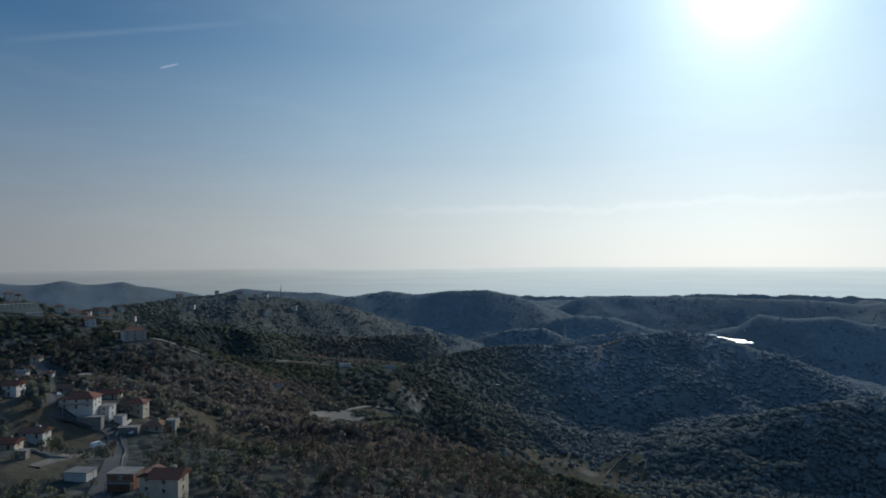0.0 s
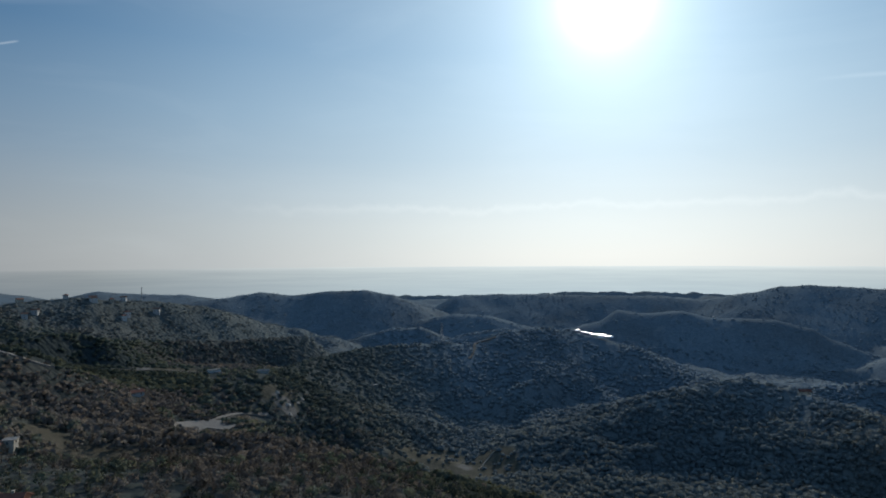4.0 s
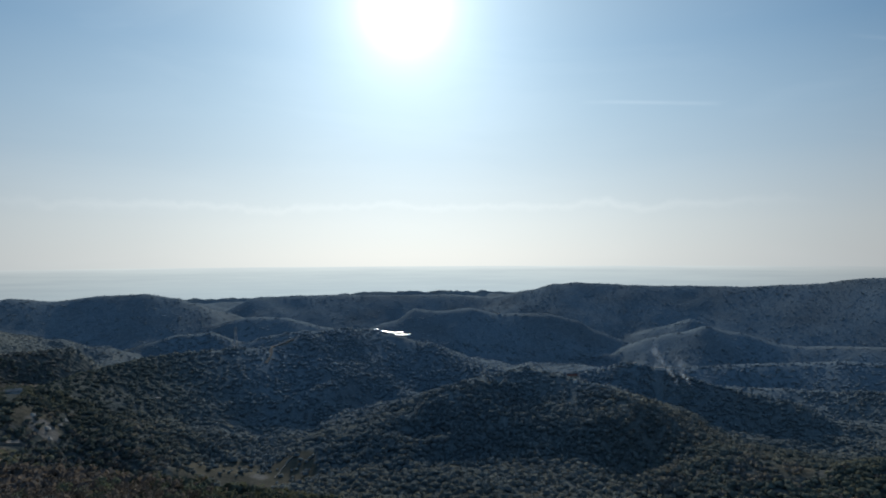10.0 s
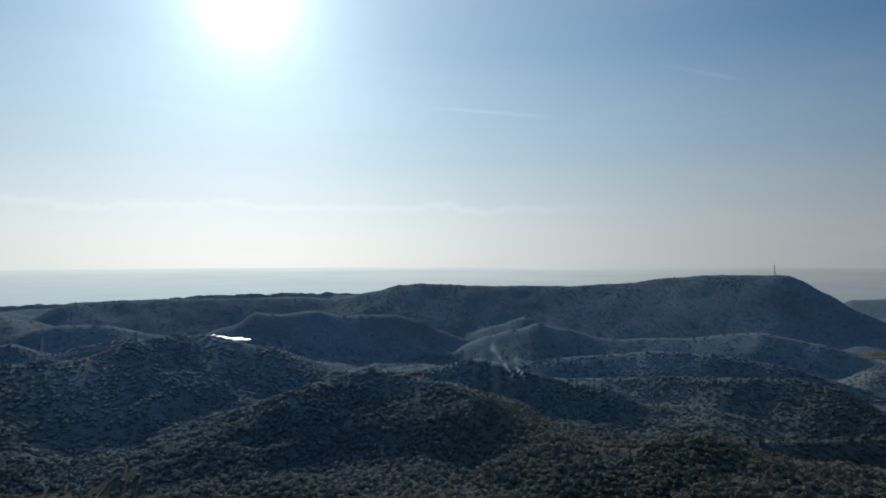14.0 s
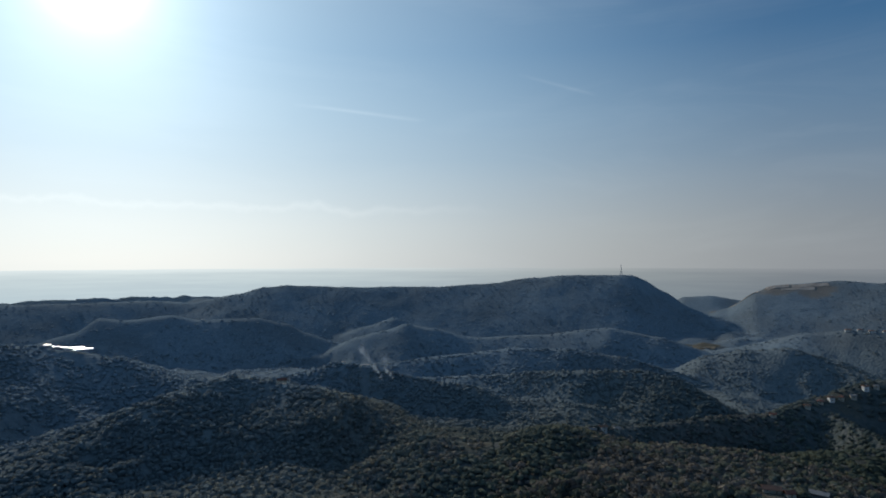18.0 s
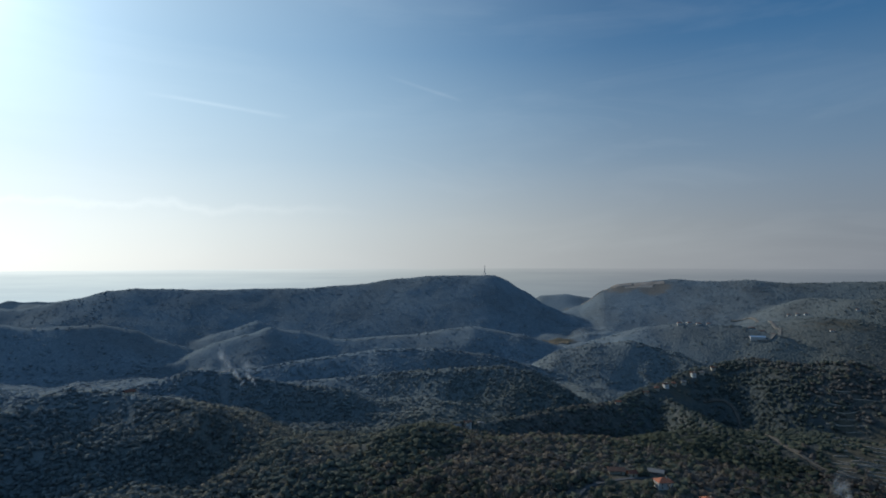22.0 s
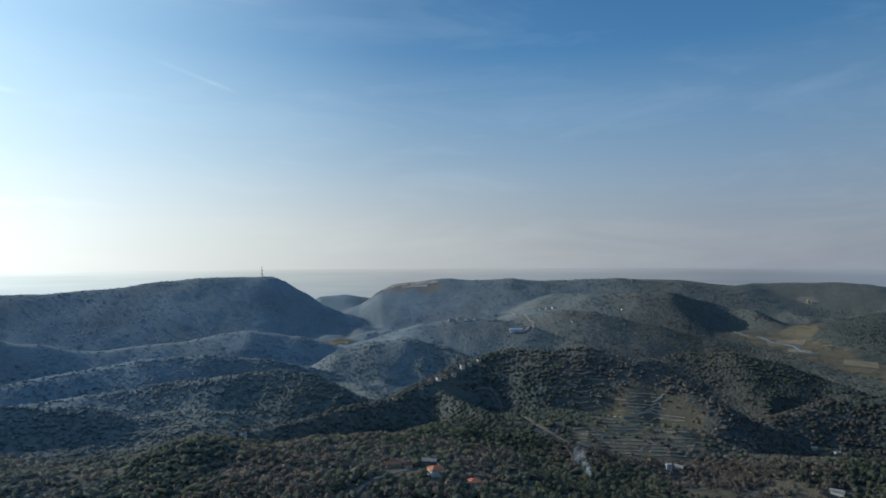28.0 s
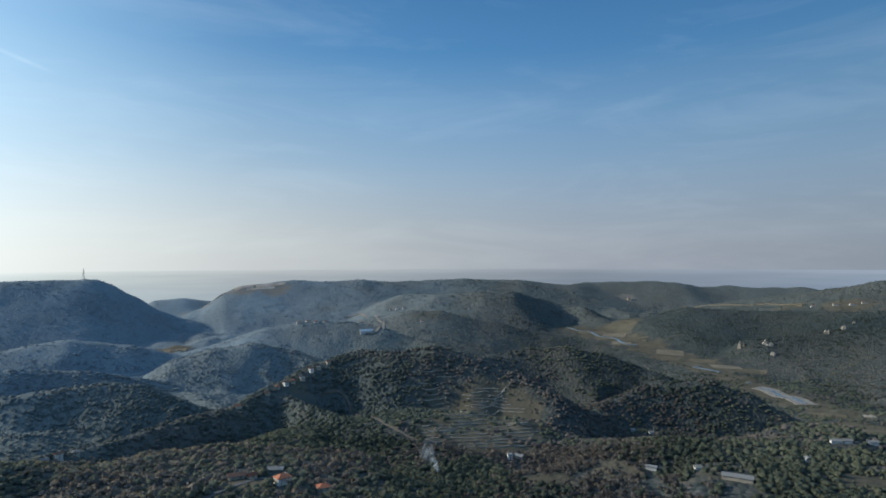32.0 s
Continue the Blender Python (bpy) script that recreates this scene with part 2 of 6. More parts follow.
    n.add("ShaderNodeOutputMaterial", None, Surface=n.add("ShaderNodeAddShader", None, i0=b, i1=sheen))
    return m


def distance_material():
    """Hazy plain and coast beyond the hills: the haze's light is painted as emission, brighter under the sun."""
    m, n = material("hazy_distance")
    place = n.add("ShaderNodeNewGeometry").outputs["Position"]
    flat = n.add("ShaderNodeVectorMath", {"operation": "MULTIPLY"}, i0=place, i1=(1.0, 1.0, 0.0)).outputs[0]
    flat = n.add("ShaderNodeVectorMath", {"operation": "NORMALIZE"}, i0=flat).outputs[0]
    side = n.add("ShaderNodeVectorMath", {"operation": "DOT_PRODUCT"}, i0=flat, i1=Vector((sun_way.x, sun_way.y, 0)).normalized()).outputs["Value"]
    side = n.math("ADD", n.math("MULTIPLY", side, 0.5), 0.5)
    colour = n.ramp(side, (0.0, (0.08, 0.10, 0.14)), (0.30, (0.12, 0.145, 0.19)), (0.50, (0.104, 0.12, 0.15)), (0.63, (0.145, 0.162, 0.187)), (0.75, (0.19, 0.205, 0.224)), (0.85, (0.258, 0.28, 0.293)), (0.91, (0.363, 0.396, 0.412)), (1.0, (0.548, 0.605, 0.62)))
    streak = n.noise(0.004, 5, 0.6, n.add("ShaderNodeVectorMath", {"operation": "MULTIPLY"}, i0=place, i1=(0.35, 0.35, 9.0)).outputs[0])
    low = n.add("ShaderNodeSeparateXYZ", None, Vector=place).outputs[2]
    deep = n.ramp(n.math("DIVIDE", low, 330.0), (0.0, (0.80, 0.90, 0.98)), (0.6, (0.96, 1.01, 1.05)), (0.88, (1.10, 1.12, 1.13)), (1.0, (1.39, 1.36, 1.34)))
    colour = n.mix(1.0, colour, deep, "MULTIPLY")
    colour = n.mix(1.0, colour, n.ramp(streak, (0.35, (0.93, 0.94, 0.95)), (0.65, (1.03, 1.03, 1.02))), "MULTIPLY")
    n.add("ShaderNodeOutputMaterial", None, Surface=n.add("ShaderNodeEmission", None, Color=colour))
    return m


GROUND, DISTANCE = ground_material(), distance_material()
# far trees with haze painted into their base colour
HAZE_LEAVES = leafage("haze_tinted_leaves", (0.100, 0.125, 0.139), (0.122, 0.147, 0.160), 0.5, 0.012)
EVERGREEN = leafage("evergreen_leaves", (0.038, 0.046, 0.034), (0.098, 0.106, 0.072), 0.5, 0.008)
OLIVE = leafage("olive_leaves", (0.050, 0.068, 0.045), (0.140, 0.160, 0.105), 0.6)
TWIGS = leafage("bare_twigs", (0.066, 0.059, 0.052), (0.128, 0.112, 0.098), 0.9, 0.006)
BARK = surface("bark", (0.05, 0.04, 0.03), (0.13, 0.10, 0.08), 2.0)


# ---- the land ----
def fade(a):
    return a * a * (3 - 2 * a)


def value_noise(x, y, seed):
    xi, yi = np.floor(x).astype(np.int64), np.floor(y).astype(np.int64)
    u, v = fade(x - xi), fade(y - yi)

    def corner(i, j):
        h = (i * 374761393 + j * 668265263 + seed * 974634777) & 0x7FFFFFFF
        h = ((h ^ (h >> 13)) * 1274126177) & 0x7FFFFFFF
        return ((h ^ (h >> 16)) & 0xFFFF) / 65535.0 * 2 - 1

    a = corner(xi, yi) * (1 - u) + corner(xi + 1, yi) * u
    b = corner(xi, yi + 1) * (1 - u) + corner(xi + 1, yi + 1) * u
    return a * (1 - v) + b * v


def rough(x, y, size, octaves, seed):
    total, gain = 0.0, 1.0
    for k in range(octaves):
        total = total + gain * value_noise(x / size + 17.3 * k, y / size - 9.1 * k, seed + k)
        size, gain = size / 2, gain / 2
    return total


RIDGES, LOWS = [], []


def ridge(name, crest, fall, rounding):
    RIDGES.append((name, np.array(crest, float), fall, rounding))


def low(*points):
    LOWS.extend(points)


# Crest lines of the hills: points (x, y, z), then the fall of the flanks and the rounding of the crest, in metres.
ridge("far_hills_west", [(-2590, 3557, 266.6), (-2455, 3651, 252.1), (-2335, 3729, 275.9), (-2206, 3807, 247.8), (-2056, 3890, 261.6), (-1925, 3956, 225.5), (-1741, 4041, 190.8), (-1478, 4144, 122.5)], 0.22, 60)
ridge("hazy_rise_west", [(-1230, 3277, 210.0), (-1093, 3325, 240.5), (-951, 3368, 225.2), (-713, 3427, 211.5), (-527, 3460, 179.8)], 0.2, 60)
ridge("village_hill", [(-592, 755, 358.8), (-581, 799, 352.1), (-575, 838, 343.6), (-575, 905, 320.8), (-587, 1046, 315.9), (-564, 1138, 319.2), (-527, 1223, 323.4), (-454, 1291, 328.6), (-413, 1330, 318.9), (-346, 1412, 309.8), (-269, 1492, 292.2), (-195, 1565, 260.6)], 0.3, 30)
ridge("notch_ridge_west", [(-458, 2203, 250.1), (-346, 2274, 259.7), (-215, 2340, 276.8), (-96, 2348, 262.8), (35, 2350, 275.1), (166, 2344, 279.1), (273, 2334, 261.7), (316, 2329, 238.0), (423, 2351, 201.1)], 0.4, 35)
ridge("mast_ridge", [(517, 2769, 169.6), (628, 2746, 224.4), (828, 2733, 229.2), (1043, 2700, 227.6), (1251, 2610, 224.6), (1543, 2495, 218.7), (1678, 2453, 204.3), (1806, 2312, 240.0), (1906, 2229, 272.8), (1983, 2162, 278.7), (2173, 1971, 268.4), (2441, 1695, 265.3), (2634, 1460, 277.6), (2761, 1296, 304.7), (2829, 1139, 319.2), (2922, 874, 324.1), (2935, 828, 324.5), (2950, 776, 299.7), (2954, 695, 245.9), (2958, 562, 173.3), (2950, 471, 134.7), (2879, 303, 74.5)], 0.33, 60)
ridge("gap_hill", [(4028, 911, 91.6), (4047, 823, 159.5), (4076, 667, 169.1), (4093, 548, 149.4)], 0.25, 50)
ridge("quarry_ridge", [(3363, 566, 97.6), (3333, 461, 151.2), (3347, 351, 232.4), (3399, 274, 266.7), (3500, -13, 293.6), (3494, -212, 285.0), (3480, -377, 292.9), (3501, -558, 277.4), (3541, -1002, 290.1), (3478, -1334, 280.1), (3404, -1621, 249.8), (3514, -1803, 259.8), (3386, -2203, 267.8), (3319, -2303, 259.2), (3289, -2498, 228.8), (3271, -2666, 241.4), (3182, -2772, 227.7), (3077, -3018, 230.4)], 0.3, 80)
ridge("east_rise", [(2533, -2415, 222.4), (2337, -2484, 263.5), (2137, -2541, 308.5), (1939, -2695, 331.4)], 0.2, 80)
ridge("quarry_shoulder", [(2999, -554, 233.0), (2888, -701, 236.4), (2828, -913, 249.9), (2733, -1168, 250.7), (2678, -1289, 200.2), (2562, -1346, 144.0)], 0.4, 50)
ridge("hazy_knolls", [(208, 2140, 137.6), (327, 2125, 170.7), (465, 2099, 202.5), (579, 2070, 195.2), (709, 2030, 159.5), (815, 1990, 132.8)], 0.4, 30)
ridge("cone_knoll", [(89, 1748, 170.2), (202, 1738, 199.6), (282, 1727, 202.5), (346, 1715, 173.4)], 0.45, 25)
ridge("tree_line_knoll", [(369, 1533, 202.2), (466, 1507, 216.2), (533, 1484, 208.8), (598, 1459, 197.6)], 0.4, 25)
ridge("smoke_valley_hill", [(939, 1934, 176.4), (993, 1907, 220.0), (1063, 1869, 210.0), (1164, 1807, 220.3), (1246, 1752, 201.2), (1382, 1647, 203.6), (1453, 1585, 182.4), (1505, 1535, 146.3), (1568, 1471, 110.2)], 0.4, 35)
ridge("blue_hill", [(1731, 1702, 76.7), (1852, 1569, 135.7), (1922, 1483, 170.2), (1987, 1394, 127.2), (2102, 1214, 77.8)], 0.42, 35)
ridge("low_blue_hill", [(1918, 1358, 82.1), (2022, 1198, 83.9), (2114, 1026, 98.7), (2208, 805, 124.5), (2272, 600, 90.1), (2299, 487, 45.6)], 0.42, 35)
ridge("valley_hill", [(1181, 1019, 121.9), (1273, 969, 133.9), (1362, 840, 150.8), (1436, 706, 167.5), (1488, 587, 169.9), (1532, 462, 154.8), (1571, 304, 116.2), (1544, 226, 95.5)], 0.42, 30)
ridge("inner_hill", [(1559, 1346, 139.9), (1609, 1286, 160.0), (1653, 1229, 182.0), (1707, 1154, 166.0), (1780, 1036, 134.6), (1880, 842, 146.6), (1961, 631, 175.3), (2002, 484, 149.7), (2028, 363, 115.9)], 0.4, 35)
ridge("scarp", [(-348, 709, 317.1), (-323, 767, 314.7), (-294, 824, 308.4), (-270, 832, 301.2), (-242, 987, 274.1), (-140, 1120, 254.9), (-28, 1241, 245.8)], 1.0, 10)
ridge("middle_hill", [(-67, 759, 257.4), (-4, 903, 254.1), (78, 985, 257.2), (205, 1024, 255.8), (259, 1012, 251.6), (319, 1024, 266.6), (406, 1053, 271.3), (451, 1066, 264.7), (499, 1044, 251.6), (546, 988, 237.9), (563, 913, 220.1), (577, 836, 211.4)], 0.32, 30)
ridge("near_hill", [(415, 672, 234.6), (468, 672, 242.5), (521, 668, 247.8), (555, 639, 240.3), (563, 575, 234.0), (564, 513, 230.8), (562, 426, 206.3), (538, 364, 207.0), (543, 302, 211.6), (566, 256, 228.8), (575, 233, 230.9), (575, 192, 221.8), (547, 140, 222.4), (542, 98, 223.5)], 0.26, 24)
ridge("smoke_hill", [(727, 863, 179.0), (779, 817, 194.8), (824, 772, 210.9), (868, 722, 201.2), (921, 652, 178.8), (971, 575, 165.3)], 0.45, 20)
ridge("dark_ridge", [(1055, 832, 134.9), (1093, 761, 143.0), (1155, 611, 154.1), (1191, 442, 172.7), (1226, 332, 179.3), (1212, 269, 174.2), (1182, 205, 150.5)], 0.5, 22)
ridge("wood_hill", [(1660, 368, 108.8), (1675, 290, 152.5), (1689, 197, 176.4), (1697, 104, 182.1), (1700, 11, 163.5), (1637, -62, 136.8)], 0.45, 30)
ridge("hamlet_spur", [(698, 268, 195.4), (784, 236, 184.0), (855, 184, 182.4), (922, 135, 180.1), (984, 83, 179.4), (1100, 24, 186.9), (1170, -50, 209.3), (1193, -128, 226.1), (1156, -190, 224.5), (1141, -264, 235.7), (1108, -332, 217.6), (1056, -400, 190.6), (978, -440, 165.8)], 0.55, 14)
ridge("olive_spur", [(1072, 23, 174.6), (901, -63, 169.9), (811, -110, 166.3)], 0.5, 12)
ridge("back_ridge", [(1452, -435, 157.4), (1494, -507, 157.8), (1499, -599, 169.4), (1460, -687, 175.7), (1418, -770, 158.9), (1323, -858, 125.4), (1241, -871, 105.7)], 0.45, 25)
ridge("river_wood", [(1070, -573, 118.8), (1101, -703, 146.4), (1061, -805, 160.4), (1016, -860, 141.6), (975, -888, 115.3)], 0.55, 20)
ridge("bend_hill", [(2132, 275, 117.2), (2148, 85, 175.9), (2150, -32, 189.6), (2142, -190, 187.9), (2078, -302, 166.9), (2009, -407, 134.7), (1887, -491, 117.9)], 0.35, 35)
ridge("upper_fields", [(2479, -360, 173.9), (2460, -475, 194.8), (2436, -588, 190.6), (2373, -806, 142.6), (2310, -970, 101.4)], 0.2, 60)
ridge("east_bank", [(2356, -1237, 79.0), (2343, -1418, 147.4), (2282, -1651, 195.5), (2175, -1790, 188.6), (2012, -1971, 190.4), (1714, -2036, 212.7), (1510, -2096, 227.6)], 0.2, 60)
ridge("cliff_knoll", [(1760, -1402, 83.4), (1743, -1500, 133.2), (1702, -1620, 145.6), (1642, -1789, 169.8)], 0.4, 25)
# Low ground: points of the valley floors.
low((-87, 193, 326.8), (-117, 209, 322.7), (-157, 276, 314.6), (-219, 346, 321.9), (-212, 299, 335.2), (-278, 540, 327.6), (-437, 624, 342.8), (-166, 228, 326.4))
low((-94, 355, 288.1), (-159, 512, 283.4), (-83, 544, 257.1), (-117, 724, 271.3), (18, 558, 181.8), (184, 652, 167.3), (94, 619, 162.3), (269, 566, 181.8))
low((356, 538, 187.0), (437, 399, 186.8), (475, 321, 182.4), (522, 146, 217.4), (522, 11, 220.8), (501, 86, 220.7), (536, -27, 207.6), (659, -158, 168.3))
low((686, -259, 165.1), (560, -356, 185.3), (483, -391, 201.0), (543, -238, 184.0), (612, -664, 181.9), (465, -531, 200.5), (1254, -1192, 55.2), (1673, -1270, 56.2))
low((2045, -1308, 65.1), (2494, -1310, 78.2), (3020, -1769, 135.2))
low((-244, 141, 322.4), (-278, -49, 315.3), (0, -282, 287.1), (212, -367, 244.8), (-1950, 0, 205.0), (-1724, 1446, 237.5), (0, -1950, 140.0), (975, -1689, 101.0))
low((-3577, 2065, 100.6), (0, 4662, 95.9), (1595, 4381, 95.9), (3297, 3297, 95.9), (4381, 1595, 95.9), (4245, 748, 92.1), (4464, -1625, 106.9), (0, -4130, 90.2))
low((-3577, -2065, 90.2), (1853, -2646, 141.6), (-667, 1832, 140.0), (0, 1516, 158.9), (170, 1943, 88.0), (315, 1483, 138.2), (539, 1482, 118.9), (819, 1419, 106.4))
low((895, 1067, 128.4), (848, 848, 138.9), (1253, 1494, 75.0), (1434, 1004, 83.7), (855, 494, 131.9), (862, 314, 131.9), (990, 229, 117.8), (1488, 399, 104.3))
low((1282, 180, 97.5), (1576, 55, 98.3), (1798, -94, 106.7), (2019, 356, 73.3), (2313, 416, 99.4), (1832, 667, 62.0), (2341, 1092, 59.5), (1979, 1661, 59.5))
low((1482, 2116, 59.5), (669, 2495, 71.2), (-252, 2883, 77.2), (-1190, 2553, 84.5), (1723, -304, 103.8), (1738, -633, 69.6), (1722, -915, 49.0), (2995, -1210, 109.3))
low((2850, -503, 99.4), (2894, 0, 93.9), (2961, 259, 86.3), (3624, 639, 95.1), (3190, 505, 98.5), (909, -568, 96.6), (1098, -858, 61.5), (898, -898, 61.3))
low((561, 3181, 87.8), (1228, 3373, 93.8), (-1228, 3373, 104.4), (3265, 1885, 96.3), (2236, 4171, 141.1), (1856, 4372, 135.2), (2656, 3938, 135.2))
RIVER = np.array([(2636, -1196, 94.6), (2503, -1204, 95.5), (2311, -1239, 89.3), (2078, -1256, 79.6), (1804, -1260, 66.5), (1607, -1240, 63.6), (1345, -1181, 62.1), (1168, -1149, 66.2), (939, -1111, 80.5), (752, -1099, 86.2)], float)


def near_line(x, y, line, ease=1.0):
    """Distance from a crest line, and the line's height at the nearest place, eased over its bends."""
    spans = []
    for (ax, ay, az), (bx, by, bz) in zip(line[:-1], line[1:]):
        dx, dy = bx - ax, by - ay
        s = np.clip(((x - ax) * dx + (y - ay) * dy) / (dx * dx + dy * dy + 1e-9), 0, 1)
        spans.append((np.hypot(x - ax - s * dx, y - ay - s * dy), az + s * (bz - az)))
    least = spans[0][0]
    for d, level in spans[1:]:
        least = np.minimum(least, d)
    weight = far = height = 0.0
    reach = ease + 0.18 * least
    for d, level in spans:
        w = np.exp(-np.minimum((d - least) / reach, 30.0))
        weight, far, height = weight + w, far + w * d, height + w * level
    return far / weight, height / weight


def land(x, y):
    """Height of the ground at x, y (arrays)."""
    x, y = np.asarray(x, float), np.asarray(y, float)
    top, bottom = np.zeros(x.shape), np.zeros(x.shape)
    for px, py, pz in LOWS:
        w = 1.0 / ((x - px) ** 2 + (y - py) ** 2 + (0.04 * math.hypot(px, py)) ** 2) ** 1.6
        top, bottom = top + w * pz, bottom + w
    z = top / bottom
    far = np.clip(np.hypot(x, y) / 1500, 0.25, 1.6)
    calm = 1 - 0.86 * np.clip((np.hypot(x, y) - 1400) / 900, 0, 1)      # the far ridges are smoother
    gully = np.sqrt(rough(x, y, 260, 4, 11) ** 2 + 0.012) - 0.06 + 0.35 * np.sqrt(rough(x, y, 90, 3, 12) ** 2 + 0.01)
    wild = np.clip((np.degrees(np.arctan2(x, y)) - 12) / 15, 0, 1)          # folded ground away from the village
    z = z + rough(x, y, 140, 4, 3) * (6 * far + 2.5 * wild) - gully * 30 * np.clip(far - 0.35 + 0.25 * wild, 0, 0.8)
    fuzz = rough(x, y, 90, 3, 5) * 1.5
    for name, line, fall, rounding in RIDGES:
        d, level = near_line(x, y, line, 0.5 * rounding)
        drop = fall * d * d / (d + rounding)
        drop = drop + np.clip(d / 170, 0, 1) * gully * 42 * np.maximum(np.clip(far, 0.5, 1.1), 0.9 * wild) * calm
        h = level - drop + fuzz
        k = 5.0 + 11.0 * np.clip((np.hypot(x, y) - 1400) / 1000, 0, 1)
        e = np.clip(0.5 + 0.5 * (h - z) / k, 0, 1)
        z = z * (1 - e) + h * e + k * e * (1 - e) * 0.5
    d, level = near_line(x, y, RIVER)                # the flat valley floor beside the river
    w = np.exp(-(d / 150) ** 4)
    return z * (1 - w) + (level + rough(x, y, 60, 2, 7) * 0.6 + 1.5 * (d / 150) ** 2) * w


# open ground: (x, y, radius, weight) of meadows and of bare earth
MEADOWS, EARTHS = [], []


def spread(x, y, patches):
    total = np.zeros(np.shape(x))
    order = np.argsort(x)
    xs, ys, part_of = np.asarray(x)[order], np.asarray(y)[order], np.zeros(np.shape(x))
    for px, py, r, w in patches:
        i, j = np.searchsorted(xs, (px - 3 * r, px + 3 * r))
        part_of[i:j] = np.maximum(part_of[i:j], w * np.exp(-((xs[i:j] - px) ** 2 + (ys[i:j] - py) ** 2) / (r * r)))
    total[order] = part_of
    return total


def meadow(xy, radius, weight=1.0):
    MEADOWS.append((*xy, radius * 1.35, weight))


def earth(xy, radius, weight=1.0):
    EARTHS.append((*xy, radius * 1.35, weight))


# meadows, orchards and fields
meadow((-182.4, 287.6), 20, 0.9)
meadow((-153.2, 222.3), 18, 0.8)
meadow((-114.6, 358.6), 26)
meadow((-83.8, 354.7), 22, 0.9)
meadow((-187.0, 386.1), 12, 0.7)
meadow((138.1, 695.6), 26)
meadow((196.6, 675.8), 24)
meadow((86.9, 651.2), 20, 0.8)
meadow((-96.0, 831.5), 40, 0.8)
meadow((-184.5, 813.3), 34, 0.9)
meadow((-76.4, 499.7), 20, 0.8)
meadow((542.6, 314.2), 20, 0.7)
meadow((1030.4, -323.5), 26, 1)
meadow((1013.2, -328.0), 34, 1)
meadow((1003.1, -299.9), 34, 1.1)
meadow((1001.3, -353.9), 34, 1.1)
meadow((918.8, -256.6), 34, 1.1)
meadow((963.4, -316.4), 40, 1.1)
meadow((969.2, -371.5), 34, 1)
meadow((847.9, -220.2), 34, 1)
meadow((860.0, -265.4), 40, 1.1)
meadow((854.4, -310.3), 40, 1.1)
meadow((861.0, -351.6), 28, 0.8)
meadow((811.4, -179.3), 28, 0.9)
meadow((795.6, -218.2), 34, 1)
meadow((783.9, -257.3), 34, 1)
meadow((798.4, -305.8), 30, 1)
meadow((746.4, -226.5), 30, 1)
meadow((742.9, -265.9), 30, 0.9)
meadow((1045.7, -231.4), 24, 0.6)
meadow((1024.2, -231.5), 24, 0.6)
meadow((574.4, -251.5), 26, 0.9)
meadow((572.9, -327.7), 30, 0.7)
meadow((507.8, -383.0), 30, 0.6)
meadow((921.4, -1039.4), 55, 1.0)
meadow((445.1, -507.5), 30, 0.9)
meadow((538.8, -547.3), 40, 0.6)
meadow((594.0, -486.8), 34, 0.6)
meadow((2063.2, -1295.1), 70)
meadow((1850.0, -1270.0), 70)
meadow((2195.6, -1277.0), 80)
meadow((1588.2, -1324.5), 50)
meadow((2373.1, -1353.5), 90, 0.9)
meadow((2163.1, -2061.3), 90, 0.6)
meadow((1960.2, -2137.2), 110, 0.7)
meadow((2382.4, 424.8), 60)
meadow((2361.9, -526.9), 120, 0.5)
earth((-98.4, 544.7), 17)
earth((-38.0, 685.9), 14, 0.9)
earth((-215.1, 815.1), 14, 0.8)
earth((282.9, 1014.3), 9, 0.9)
earth((3371.1, 244.6), 90, 0.8)
earth((3354.9, 87.8), 90, 0.8)
earth((3743.2, 581.1), 50, 0.8)
earth((3202.0, -1901.3), 60, 0.8)
earth((2208.6, 397.2), 26, 0.7)
meadow((1740.2, -1299.7), 60, 0.9)
meadow((1046.7, -1107.7), 40, 0.7)
meadow((2291.2, -1203.3), 70, 0.8)
for a, b in zip(RIVER[1:-2], RIVER[2:-1]):
    for s in (0.0, 0.5):
        meadow(tuple(a[:2] + (b[:2] - a[:2]) * s), 62, 0.95)
        earth(tuple(a[:2] + (b[:2] - a[:2]) * s), 60, 0.47)
meadow((112.0, 672.0), 24, 1.3)
meadow((150.0, 650.0), 24, 1.3)
meadow((190.0, 640.0), 20, 1.3)
meadow((128.0, 700.0), 20, 1.2)
meadow((-108.0, 362.0), 20, 1.2)
meadow((-84.0, 360.0), 18, 1.1)
meadow((-150.0, 380.0), 14, 1.0)
meadow((-183.3, 316.8), 36, 0.62)
meadow((-162.4, 307.8), 26, 0.6)
meadow((-260.7, 377.8), 24, 0.6)
meadow((532.4, 8.2), 30, 0.55)
meadow((1101.0, 3.8), 34, 0.6)
earth((999.0, -313.5), 26, 0.52)
earth((966.2, -326.9), 34, 0.52)
earth((844.4, -244.0), 34, 0.52)
earth((850.2, -313.0), 30, 0.52)
earth((802.2, -192.7), 22, 0.52)
earth((781.0, -256.4), 34, 0.52)
meadow((117.2, 694.0), 16, 1.0)
earth((117.2, 694.0), 10, 0.5)
meadow((151.2, 659.6), 16, 1.0)
earth((151.2, 659.6), 10, 0.5)
meadow((202.0, 646.0), 14, 1.0)
earth((202.0, 646.0), 8, 0.5)
meadow((-45.1, 691.5), 18, 1.0)
earth((-45.1, 691.5), 12, 0.5)
meadow((854.7, 430.4), 16, 1.0)
earth((854.7, 430.4), 10, 0.5)
meadow((855.3, 429.4), 12, 1.0)
earth((855.3, 429.4), 6, 0.5)
meadow((175.4, 672.2), 12, 1.0)
